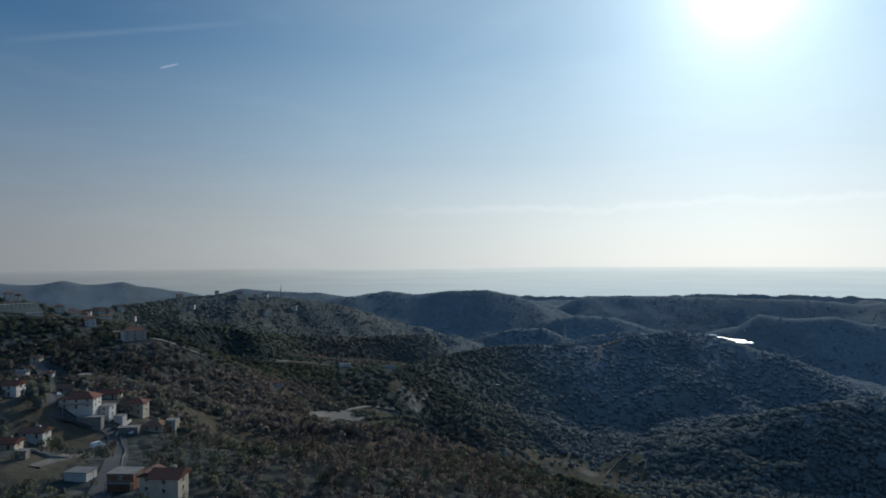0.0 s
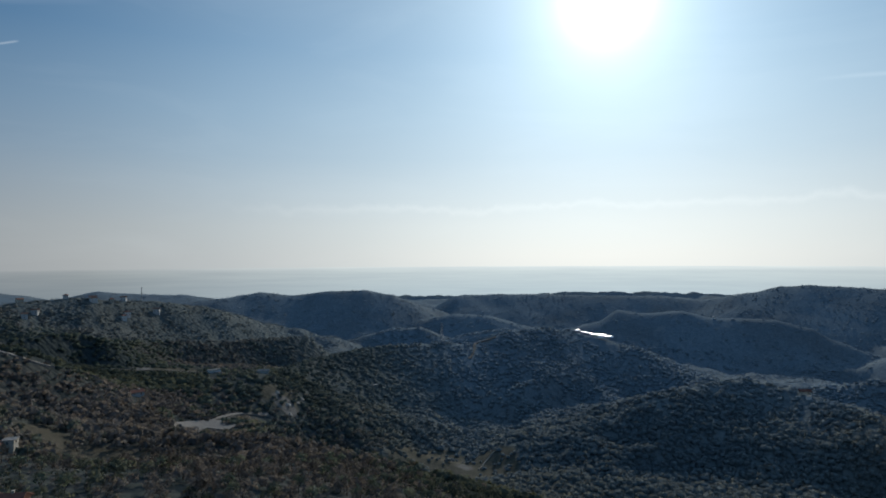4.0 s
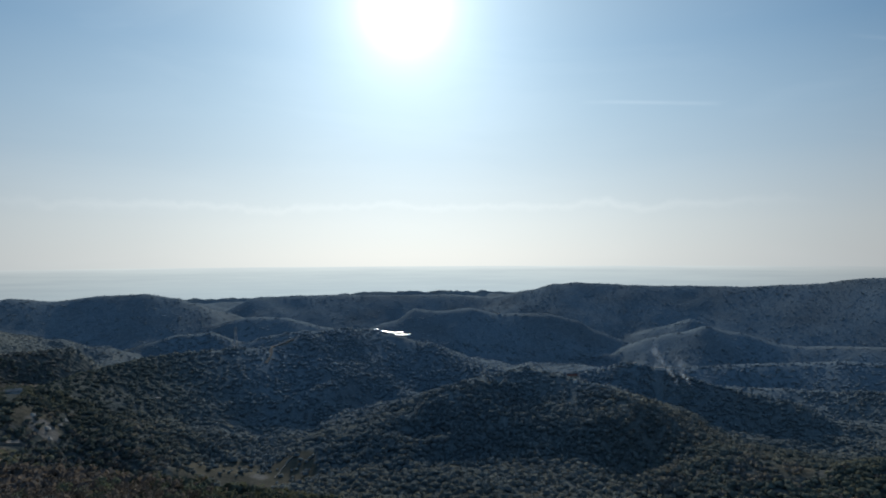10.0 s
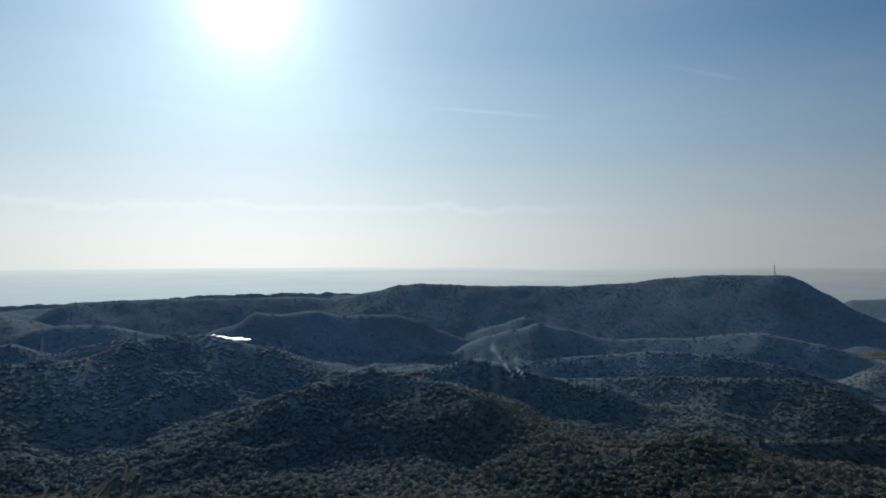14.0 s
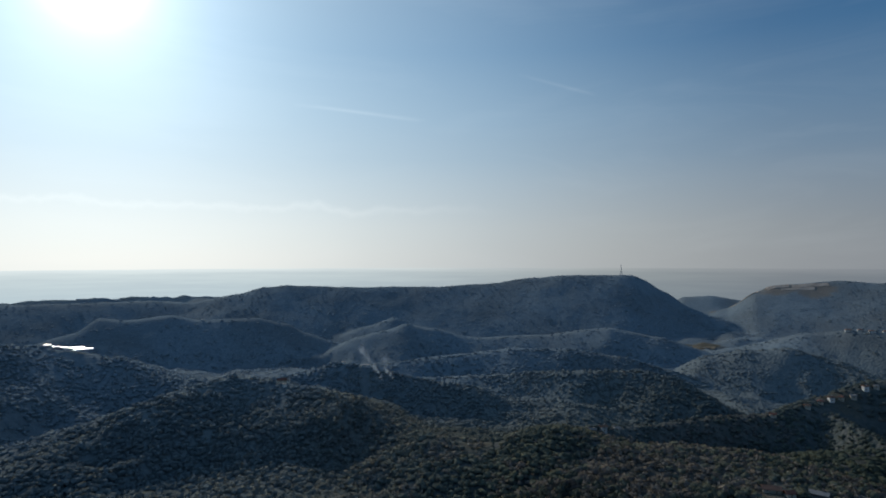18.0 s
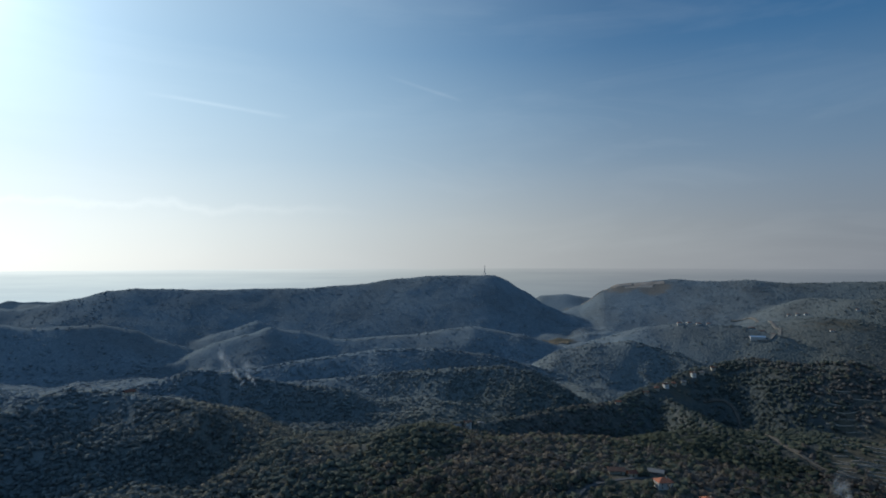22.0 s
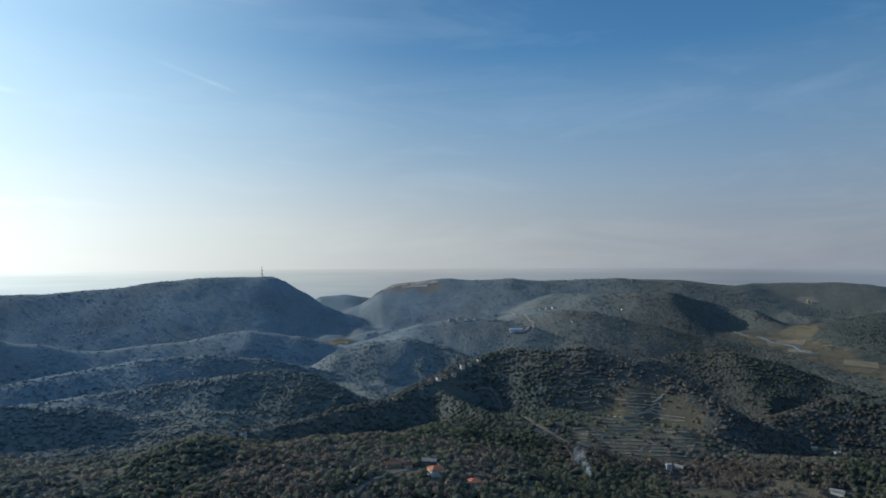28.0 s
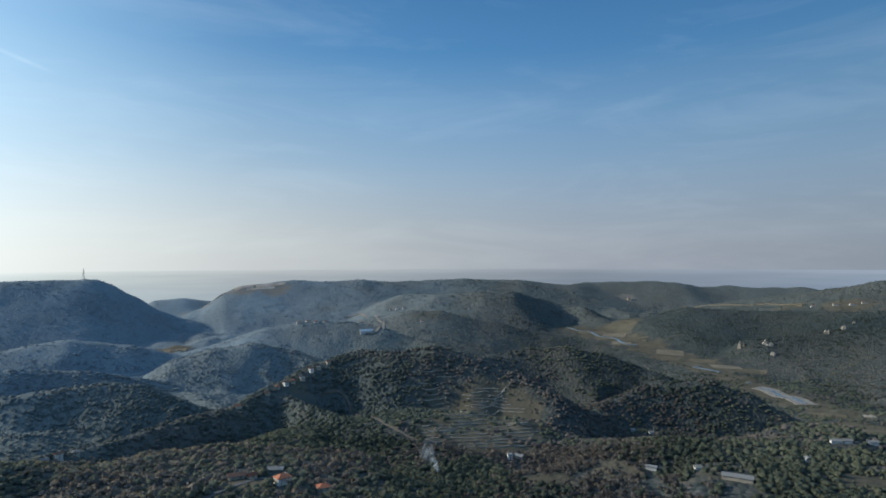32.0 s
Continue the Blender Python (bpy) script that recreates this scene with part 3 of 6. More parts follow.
earth((175.4, 672.2), 6, 0.5)
meadow((534.1, 39.2), 14, 1.0)
earth((534.1, 39.2), 8, 0.5)
meadow((116.0, 699.6), 15, 1.2)
earth((116.0, 699.6), 15, 0.56)
meadow((159.0, 661.6), 15, 1.2)
earth((159.0, 661.6), 15, 0.56)
meadow((201.1, 644.3), 12, 1.2)
earth((201.1, 644.3), 12, 0.56)


DARK_WOODS, BARE = [], []          # woods made all evergreen and dark, some of them in place of shade, and woods that are all bare


def dense(xy, radius, weight=1.0):
    DARK_WOODS.append((*xy, radius * 1.2, weight))


def bare_wood(xy, radius, weight=1.0):
    BARE.append((*xy, radius * 1.2, weight))


# scarp: dark evergreens that also stand in for its shade
dense((-260.7, 580.1), 40)
dense((-298.9, 759.3), 45)
dense((-267.1, 790.1), 45)
dense((64.9, 927.7), 50)
dense((156.1, 959.4), 50)
dense((324.5, 957.5), 70, 0.7)
dense((-2.7, 568.5), 40, 0.7)
dense((-98.3, 471.4), 20)
dense((288.5, 502.0), 60, 0.6)
dense((951.8, 529.1), 80, 0.8)
dense((1130.6, 402.2), 70)
dense((1174.3, 261.3), 60)
dense((461.4, 187.3), 50, 0.8)
dense((991.7, 524.8), 80, 0.8)
dense((827.9, -12.2), 60)
dense((1089.3, -76.2), 70)
dense((763.1, -110.3), 40)
dense((1370.2, -786.8), 100)
dense((1009.8, -763.5), 80)
dense((1938.0, -1641.9), 150, 0.8)
dense((2136.3, -1503.0), 150, 0.8)
dense((1900.0, -1560.0), 200, 1.2)
dense((2250.0, -1650.0), 260, 1.2)
dense((2000.0, -1800.0), 330, 1.2)
dense((1650.0, -1900.0), 260)
dense((2450.0, -1750.0), 350)
# valley floor darkened in colour, in place of shade from hills
dense((1500.0, 980.0), 350, 0.9)
dense((1650.0, 600.0), 300, 0.9)
# scarp face: its shade put into darker wood
dense((-262.0, 745.0), 60, 1.3)
dense((-215.0, 800.0), 60, 1.3)
bare_wood((-132.0, 483.3), 36)
bare_wood((-56.5, 369.2), 36)
bare_wood((-205.2, 497.9), 36)
bare_wood((-223.5, 542.2), 40, 0.7)
bare_wood((-17.9, 225.8), 26)
bare_wood((494.3, 634.1), 60, 0.7)
bare_wood((468.4, 393.9), 50, 0.7)
bare_wood((420.4, 343.7), 50)
bare_wood((535.3, 508.0), 50)
bare_wood((529.3, 336.1), 40)
bare_wood((930.5, 101.2), 40, 0.7)
bare_wood((480.9, 228.6), 50, 0.7)
bare_wood((918.8, -421.8), 50)
bare_wood((962.2, -541.2), 60)
bare_wood((990.1, -693.9), 60)
bare_wood((694.8, -290.3), 40)
bare_wood((590.2, -30.3), 40, 0.7)
dense((242.7, 826.1), 50, 0.9)
dense((311.0, 702.2), 50, 0.9)
dense((213.5, 592.7), 30, 0.9)
dense((233.6, 480.2), 28, 0.9)
dense((288.0, 420.9), 30, 0.9)


def haze_share(x, y):
    """Share of painted haze in the colour of woods and ground, growing towards the outer hills."""
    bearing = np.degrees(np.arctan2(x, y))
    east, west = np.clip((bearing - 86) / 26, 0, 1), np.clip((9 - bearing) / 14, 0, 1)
    # the painted haze thickens faster towards the sun
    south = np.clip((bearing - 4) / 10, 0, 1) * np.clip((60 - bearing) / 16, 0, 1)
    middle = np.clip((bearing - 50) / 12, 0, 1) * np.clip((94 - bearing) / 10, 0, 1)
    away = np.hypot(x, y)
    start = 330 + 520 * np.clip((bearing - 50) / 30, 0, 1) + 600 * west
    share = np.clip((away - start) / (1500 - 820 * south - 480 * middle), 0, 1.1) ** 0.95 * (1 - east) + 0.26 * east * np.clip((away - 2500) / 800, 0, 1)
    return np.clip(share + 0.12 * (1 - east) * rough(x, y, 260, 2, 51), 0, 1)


def build_ground():
    turns = np.concatenate([np.arange(-48, 150, 0.25), np.arange(150, 312, 3.0)])
    rings = [0.0, 15.0]
    while rings[-1] < 4870:
        rings.append(rings[-1] + max(4.0, rings[-1] * 0.0135))
    a, r = np.meshgrid(np.radians(turns), np.array(rings[1:]))
    x, y = r * np.sin(a), r * np.cos(a)
    z = land(x, y)
    rows, cols = x.shape
    verts = np.stack([x, y, z], -1).reshape(-1, 3)
    verts = np.concatenate([verts, [[0, 0, float(land(np.zeros(1), np.zeros(1))[0])]]])
    i = np.arange(rows - 1)[:, None] * cols
    j = np.arange(cols)[None, :]
    k = (j + 1) % cols
    quads = np.stack([i + j, i + cols + j, i + cols + k, i + k], -1).reshape(-1, 4)
    tip = len(verts) - 1
    faces = quads.tolist() + [[tip, int(b), int(c)] for b, c in zip(np.arange(cols), (np.arange(cols) + 1) % cols)]
    mesh = bpy.data.meshes.new("ground")
    mesh.from_pydata(verts.tolist(), [], faces)
    mesh.polygons.foreach_set("use_smooth", [True] * len(mesh.polygons))
    for title, patches in (("meadow", MEADOWS), ("earth", EARTHS)):
        layer = mesh.attributes.new(title, "FLOAT", "POINT")
        layer.data.foreach_set("value", spread(verts[:, 0], verts[:, 1], patches).astype(np.float32))
    layer = mesh.attributes.new("dense", "FLOAT", "POINT")
    layer.data.foreach_set("value", np.clip(spread(verts[:, 0], verts[:, 1], DARK_WOODS), 0, 1).astype(np.float32))
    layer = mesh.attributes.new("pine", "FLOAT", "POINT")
    layer.data.foreach_set("value", haze_share(verts[:, 0], verts[:, 1]).astype(np.float32))
    mesh.materials.append(GROUND)
    mesh.update()
    ob = new("ground", mesh)
    return tagged(ob, "wooded hills and valleys with dry winter meadows", "ground", kind="structure")


build_ground()


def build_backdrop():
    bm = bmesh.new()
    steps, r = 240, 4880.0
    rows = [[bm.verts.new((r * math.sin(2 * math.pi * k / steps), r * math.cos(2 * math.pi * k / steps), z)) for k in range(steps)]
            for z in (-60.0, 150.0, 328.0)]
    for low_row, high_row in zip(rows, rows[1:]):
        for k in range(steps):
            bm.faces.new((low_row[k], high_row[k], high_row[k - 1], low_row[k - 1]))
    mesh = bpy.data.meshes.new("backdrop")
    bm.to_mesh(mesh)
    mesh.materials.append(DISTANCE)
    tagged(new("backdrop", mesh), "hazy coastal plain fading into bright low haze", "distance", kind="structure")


build_backdrop()


# ---- woods ----
def spray_mesh(name, centres, heights, widths, tones, count, size, flat, mat, seed, hollow=0.55, trunk=0.0, roundness=0.8, dome=False, pine=None, core=0.0):
    """Many crowns: sprays of small leaf quads, round a closed lumpy clump where core is set. Arrays of feet (x, y, z), heights, widths and tones."""
    rng = np.random.default_rng(seed)
    m = len(centres)
    up = np.array([0, 0, 1.0])
    d = rng.normal(size=(m, count, 3))
    d /= np.linalg.norm(d, axis=2, keepdims=True)
    d[..., 2] = np.where(d[..., 2] < (0.0 if dome else -0.35), -d[..., 2], d[..., 2])
    reach = hollow + (1 - hollow) * rng.random((m, count, 1)) ** 0.6
    lump = 1 + 0.25 * np.sin(d[..., 0:1] * 5 + rng.random((m, 1, 1)) * 6) * np.cos(d[..., 1:2] * 4 + rng.random((m, 1, 1)) * 6)
    half = np.stack([widths / 2, widths / 2, heights * (1 - trunk) / 2], -1)[:, None, :]
    middle = centres[:, None, :] + up * (heights * (1 + trunk) / 2)[:, None, None]
    mid = middle + d * reach * lump * half
    out = d + rng.normal(size=d.shape) * flat
    out /= np.linalg.norm(out, axis=2, keepdims=True)
    u = np.cross(out, rng.normal(size=out.shape))
    u /= np.linalg.norm(u, axis=2, keepdims=True)
    v = np.cross(out, u)
    s = (widths[:, None, None] * size) * (0.6 + 0.8 * rng.random((m, count, 1)))
    q = np.stack([mid - u * s - v * s * 0.6, mid + u * s - v * s * 0.5, mid + u * s * 0.8 + v * s * 0.7, mid - u * s * 0.7 + v * s * 0.6], 2)
    lean = d * roundness + up * (1.25 - roundness) + rng.normal(size=d.shape) * (0.06 if core else 0.18) * roundness
    verts, leans, tone = [q.reshape(-1, 3)], [np.repeat(lean.reshape(-1, 3), 4, axis=0)], [np.repeat(tones, count * 4)]
    share = [np.repeat(pine, count * 4)] if pine is not None else []
    faces = [np.arange(m * count * 4).reshape(-1, 4)]
    if core:
        a = (np.arange(6) * math.pi / 3)[None, :] + rng.random((m, 1)) * 6.3
        rings = []
        for radius, z, twist in ((0.98, -0.55, 0.0), (0.86, 0.34, 0.5), (0.36, 0.88, 0.2)):
            w = radius * (0.78 + 0.44 * rng.random((m, 6)))
            rings.append(np.stack([np.cos(a + twist) * w, np.sin(a + twist) * w, z + 0.22 * (rng.random((m, 6)) - 0.5)], -1))
        ball = np.concatenate(rings, 1)
        lean = ball * np.array([1, 1, 0.9])
        lean = lean / np.linalg.norm(lean, axis=2, keepdims=True) * roundness + up * (1.25 - roundness)
        k = np.arange(6)
        skin = [np.stack([b * 6 + k, b * 6 + (k + 1) % 6, b * 6 + 6 + (k + 1) % 6, b * 6 + 6 + k], -1) for b in (0, 1)]
        skin = np.concatenate(skin + [np.array([[12, 13, 14, 15], [12, 15, 16, 17]])])
        faces.append((m * count * 4 + np.arange(m)[:, None, None] * 18 + skin[None]).reshape(-1, 4))
        verts.append((middle + ball * half * core).reshape(-1, 3)), leans.append(lean.reshape(-1, 3)), tone.append(np.repeat(tones, 18))
        if pine is not None:
            share.append(np.repeat(pine, 18))
    verts, leans, faces = np.concatenate(verts), np.concatenate(leans), np.concatenate(faces)
    leans /= np.linalg.norm(leans, axis=1, keepdims=True)
    mesh = bpy.data.meshes.new(name)
    mesh.vertices.add(len(verts))
    mesh.vertices.foreach_set("co", verts.astype(np.float32).ravel())
    mesh.loops.add(len(faces) * 4)
    mesh.loops.foreach_set("vertex_index", faces.astype(np.int32).ravel())
    mesh.polygons.add(len(faces))
    mesh.polygons.foreach_set("loop_start", np.arange(len(faces), dtype=np.int32) * 4)
    mesh.update(calc_edges=True)
    layer = mesh.attributes.new("lean", "FLOAT_VECTOR", "POINT")
    layer.data.foreach_set("vector", leans.astype(np.float32).ravel())
    layer = mesh.attributes.new("tone", "FLOAT", "POINT")
    layer.data.foreach_set("value", np.concatenate(tone).astype(np.float32))
    if pine is not None:
        layer = mesh.attributes.new("pine", "FLOAT", "POINT")
        layer.data.foreach_set("value", np.concatenate(share).astype(np.float32))
    mesh.materials.append(mat)
    return mesh


def scatter_trees(count, nearest, farthest, seed):
    rng = np.random.default_rng(seed)
    a = np.radians(rng.uniform(-42, 146, count))
    u = rng.random(count)
    r = np.sqrt(nearest ** 2 + u * (farthest ** 2 - nearest ** 2))
    return r * np.sin(a), r * np.cos(a), rng


CLEAR = []          # (x, y, radius) kept free of trees
def keep(x, y, rng, least=0.07):
    """Which of the trial places bear a tree: woods are closed, meadows nearly bare."""
    open_land = np.maximum(spread(x, y, MEADOWS), spread(x, y, EARTHS) * 1.3)
    patchy = 0.75 + 0.45 * rough(x, y, 120, 3, 21)
    ok = rng.random(len(x)) < np.clip(patchy, 0.12, 1) * np.clip(1.15 - 1.4 * open_land, least, 1)
    order = np.argsort(x)
    xs, ys, free = x[order], y[order], np.ones(len(x), bool)
    for px, py, pr in CLEAR:
        i, j = np.searchsorted(xs, (px - pr, px + pr))
        free[i:j] &= (xs[i:j] - px) ** 2 + (ys[i:j] - py) ** 2 > pr * pr
    ok[order] &= free
    return ok


def plant(title, label, count, nearest, farthest, size_range, sprays, spray_size, seed, roundness=0.8, broad=1.0, vary=0.15, hazed=1.0, flat=0.45, flatten=1.0):
    x, y, rng = scatter_trees(count, nearest, farthest, seed)
    ok = keep(x, y, rng, 0.45 if farthest < 400 else 0.10 if farthest < 600 else 0.07)
    x, y = x[ok], y[ok]
    z = land(x, y)
    thick, thin = spread(x, y, DARK_WOODS), spread(x, y, BARE)
    kind = 1.1 * rough(x, y, 150, 4, 31) + 0.4 * rng.normal(size=len(x)) - 1.6 * thick + 1.3 * thin - 0.3 * np.clip((np.degrees(np.arctan2(x, y)) - 8) / 20, 0, 1) + 0.3 * np.clip((np.degrees(np.arctan2(x, y)) - 75) / 30, 0, 1)
    broadness = rng.uniform(*size_range, len(x))
    heights = broadness * ((flatten + (1 - flatten) * np.clip((np.degrees(np.arctan2(x, y)) - 86) / 18, 0, 1)) if flatten < 1 else 1.0)      # crowns flattened at bearings below 86 so that fewer shadow specks show from the camera
    tones = np.clip(0.5 + vary * rng.normal(size=len(x)) + 0.5 * rough(x, y, 170, 4, 41) - 0.4 * thick, 0, 1)
    feet = np.stack([x, y, z - 0.3], -1)
    share = haze_share(x, y)
    pine = (share > 0.55) & (rng.random(len(x)) < share * hazed)
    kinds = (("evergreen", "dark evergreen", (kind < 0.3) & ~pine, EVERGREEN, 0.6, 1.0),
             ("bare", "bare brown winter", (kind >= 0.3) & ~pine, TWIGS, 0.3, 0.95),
             ("pine", "blue-green pine", pine, HAZE_LEAVES, 0.5, 0.9))
    for prefix, look_of, pick, mat, hollow, widen in kinds:
        if pick.sum() < 50:
            continue
        w = broadness[pick] * widen * broad * (0.8 + 0.4 * rng.random(pick.sum()))
        mesh = spray_mesh(title, feet[pick], heights[pick], w, tones[pick], sprays, spray_size, flat, mat, seed + 5, hollow if nearest < 300 else 0.8, 0.0, roundness, nearest > 300, share[pick], (0 if nearest < 300 else 0.72 if nearest < 500 else 0.8 if nearest < 700 else 0.92) * (0.62 if prefix == "bare" and nearest < 700 else 1.0))
        tagged(new(prefix + "_" + title, mesh), label.replace("KIND", look_of), "woodland", kind="stuff")


# ---- parts and small builders ----
def part(name, bm, mat, parent, label=""):
    mesh = bpy.data.meshes.new(name)
    bm.to_mesh(mesh)
    bm.free()
    mesh.materials.append(mat)
    ob = new(name, mesh)
    ob.parent = parent
    return tagged(ob, label)


def shared(name, mesh, parent, m, label=""):
    """One more object on a mesh that others use too."""
    ob = new(name, mesh)
    ob.parent, ob.matrix_basis = parent, m
    return tagged(ob, label)


def mesh_of(name, bm, mat):
    mesh = bpy.data.meshes.new(name)
    bm.to_mesh(mesh)
    bm.free()
    mesh.materials.append(mat)
    return mesh


def box(bm, x0, x1, y0, y1, z0, z1, bevel=0.0):
    made = bmesh.ops.create_cube(bm, size=1.0, matrix=Matrix.Translation(((x0 + x1) / 2, (y0 + y1) / 2, (z0 + z1) / 2)) @ Matrix.Diagonal((x1 - x0, y1 - y0, z1 - z0, 1)))
    if bevel:
        edges = {e for v in made["verts"] for e in v.link_edges}
        bmesh.ops.bevel(bm, geom=list(edges), offset=bevel, segments=2, affect="EDGES", profile=0.6)


def ground_at(x, y):
    return float(land(np.array([x]), np.array([y]))[0])


def rod(bm, a, b, ra, rb, sides=8):
    a, b = Vector(a), Vector(b)
    m = Matrix.Translation((a + b) / 2) @ (b - a).to_track_quat("Z", "Y").to_matrix().to_4x4()
    bmesh.ops.create_cone(bm, cap_ends=True, segments=sides, radius1=ra, radius2=rb, depth=(b - a).length, matrix=m)


WHITE = surface("whitewash", (0.42, 0.41, 0.39), (0.66, 0.645, 0.62))
CREAM = surface("cream_render", (0.36, 0.32, 0.26), (0.52, 0.47, 0.39))
BRICK = surface("hollow_brick", (0.15, 0.078, 0.054), (0.24, 0.125, 0.085), 2.0)
CONCRETE = surface("concrete", (0.15, 0.145, 0.135), (0.27, 0.26, 0.245))
# red tile darkened in colour for roofs that lie in shade
RED_TILE = surface("red_roof_tile", (0.13, 0.052, 0.038), (0.21, 0.088, 0.06), 2.0)
# the same tile kept brighter for the sunlit roofs
LIT_TILE = surface("lit_red_roof_tile", (0.30, 0.095, 0.05), (0.42, 0.16, 0.09), 2.0)
OLD_TILE = surface("weathered_roof_tile", (0.13, 0.07, 0.05), (0.24, 0.13, 0.09), 2.0)
GREY_SHEET = surface("grey_roof_sheet", (0.14, 0.138, 0.135), (0.25, 0.245, 0.235), 1.0, 0.8, spec=0.1)
BRIGHT_SHEET = surface("bright_metal_sheet", (0.70, 0.71, 0.72), (0.85, 0.85, 0.85), 1.0, 0.30, 0.05, 0.9)
WOOD = surface("brown_joinery", (0.10, 0.055, 0.03), (0.20, 0.12, 0.07), 3.0)
STEEL = surface("galvanised_steel", (0.30, 0.31, 0.32), (0.45, 0.46, 0.47), 2.0, 0.5, 0.1, 0.7)
ASPHALT = surface("asphalt", (0.065, 0.067, 0.070), (0.11, 0.112, 0.115), 1.5)
GRAVEL = surface("pale_gravel", (0.16, 0.147, 0.13), (0.27, 0.245, 0.215), 1.0, spec=0.05)
STONE = surface("pale_stone", (0.22, 0.20, 0.17), (0.42, 0.38, 0.32), 0.6)
CLIFF = surface("bare_marl_cliff", (0.17, 0.152, 0.122), (0.31, 0.275, 0.23), 0.15, bump=0.8)
WATER = surface("river_water", (0.10, 0.12, 0.13), (0.16, 0.18, 0.19), 0.1, 0.25, 0.1, spec=0.5)
CAR_PAINT = surface("white_car_paint", (0.74, 0.74, 0.74), (0.80, 0.80, 0.80), 1.0, 0.3, 0.0, spec=0.5)
DARK_PAINT = surface("dark_car_paint", (0.03, 0.035, 0.05), (0.05, 0.055, 0.07), 1.0, 0.3, 0.0, spec=0.5)
RUBBER = surface("black_rubber", (0.02, 0.02, 0.02), (0.035, 0.035, 0.035))
DIRT = surface("trodden_dirt", (0.085, 0.078, 0.068), (0.16, 0.145, 0.125), 0.3, spec=0.05)
FIELD = surface("dry_field", (0.092, 0.078, 0.055), (0.155, 0.128, 0.09), 0.1, spec=0.03)
STUBBLE = surface("pale_stubble", (0.135, 0.112, 0.08), (0.225, 0.187, 0.135), 0.1, spec=0.03)
QUARRY = surface("quarried_stone", (0.22, 0.185, 0.15), (0.44, 0.38, 0.33), 0.06, bump=0.6, spec=0.03)
GLASS = surface("dark_window_glass", (0.02, 0.025, 0.03), (0.04, 0.045, 0.05), 1.0, 0.08, 0.0, spec=0.6)


def window_meshes(w, h):
    bm = bmesh.new()
    for a, b, c, d in ((-w / 2, -w / 2 + 0.08, 0, h), (w / 2 - 0.08, w / 2, 0, h), (-w / 2 + 0.08, w / 2 - 0.08, 0, 0.08), (-w / 2 + 0.08, w / 2 - 0.08, h - 0.08, h), (-0.03, 0.03, 0.08, h - 0.08)):
        box(bm, a, b, -0.10, 0.06, c, d)
    frame_mesh = mesh_of("window_frame", bm, WHITE)
    bm = bmesh.new()
    box(bm, -w / 2 + 0.08, w / 2 - 0.08, -0.03, 0.01, 0.08, h - 0.08)
    pane_mesh = mesh_of("pane", bm, GLASS)
    bm = bmesh.new()
    box(bm, -w / 2 - 0.1, w / 2 + 0.1, -0.22, 0.02, -0.10, -0.01)
    return frame_mesh, pane_mesh, mesh_of("sill", bm, CONCRETE)


WINDOW = window_meshes(1.1, 1.3)
bm = bmesh.new()
box(bm, -0.5, 0.5, -0.08, 0.04, 0, 2.05, 0.02)
DOOR = mesh_of("door", bm, WOOD)


def roof_shape(bm, w, d, z, rise, kind, eaves=0.5):
    """A hip, gable or flat roof with thickness, over a plan of w by d."""
    x, y, t = w / 2 + eaves, d / 2 + eaves, 0.22
    if kind == "flat":
        box(bm, -x, x, -y, y, z, z + 0.3)
        return
    run = 0.0 if kind == "gable" else min(x, y) * 0.95
    if x >= y:
        ends = ((-x + run, 0), (x - run, 0))
    else:
        ends = ((0, -y + run), (0, y - run))
    tops, lows = [], []
    for off in (0.0, -t):
        base = [bm.verts.new((sx * x, sy * y, z + off)) for sx, sy in ((-1, -1), (1, -1), (1, 1), (-1, 1))]
        peak = [bm.verts.new((ex, ey, z + rise + off)) for ex, ey in ends]
        (tops if off == 0 else lows).extend(base + peak)
    def skin(v, flip):
        a, b, c, d2, p, q = v
        sets = [(a, b, q, p), (b, c, q), (c, d2, p, q), (d2, a, p)] if x >= y else [(a, b, p), (b, c, q, p), (c, d2, q), (d2, a, p, q)]
        for s in sets:
            bm.faces.new(s[::-1] if flip else s)
    skin(tops, False), skin(lows, True)
    for k in range(4):
        bm.faces.new((tops[k], lows[k], lows[(k + 1) % 4], tops[(k + 1) % 4]))


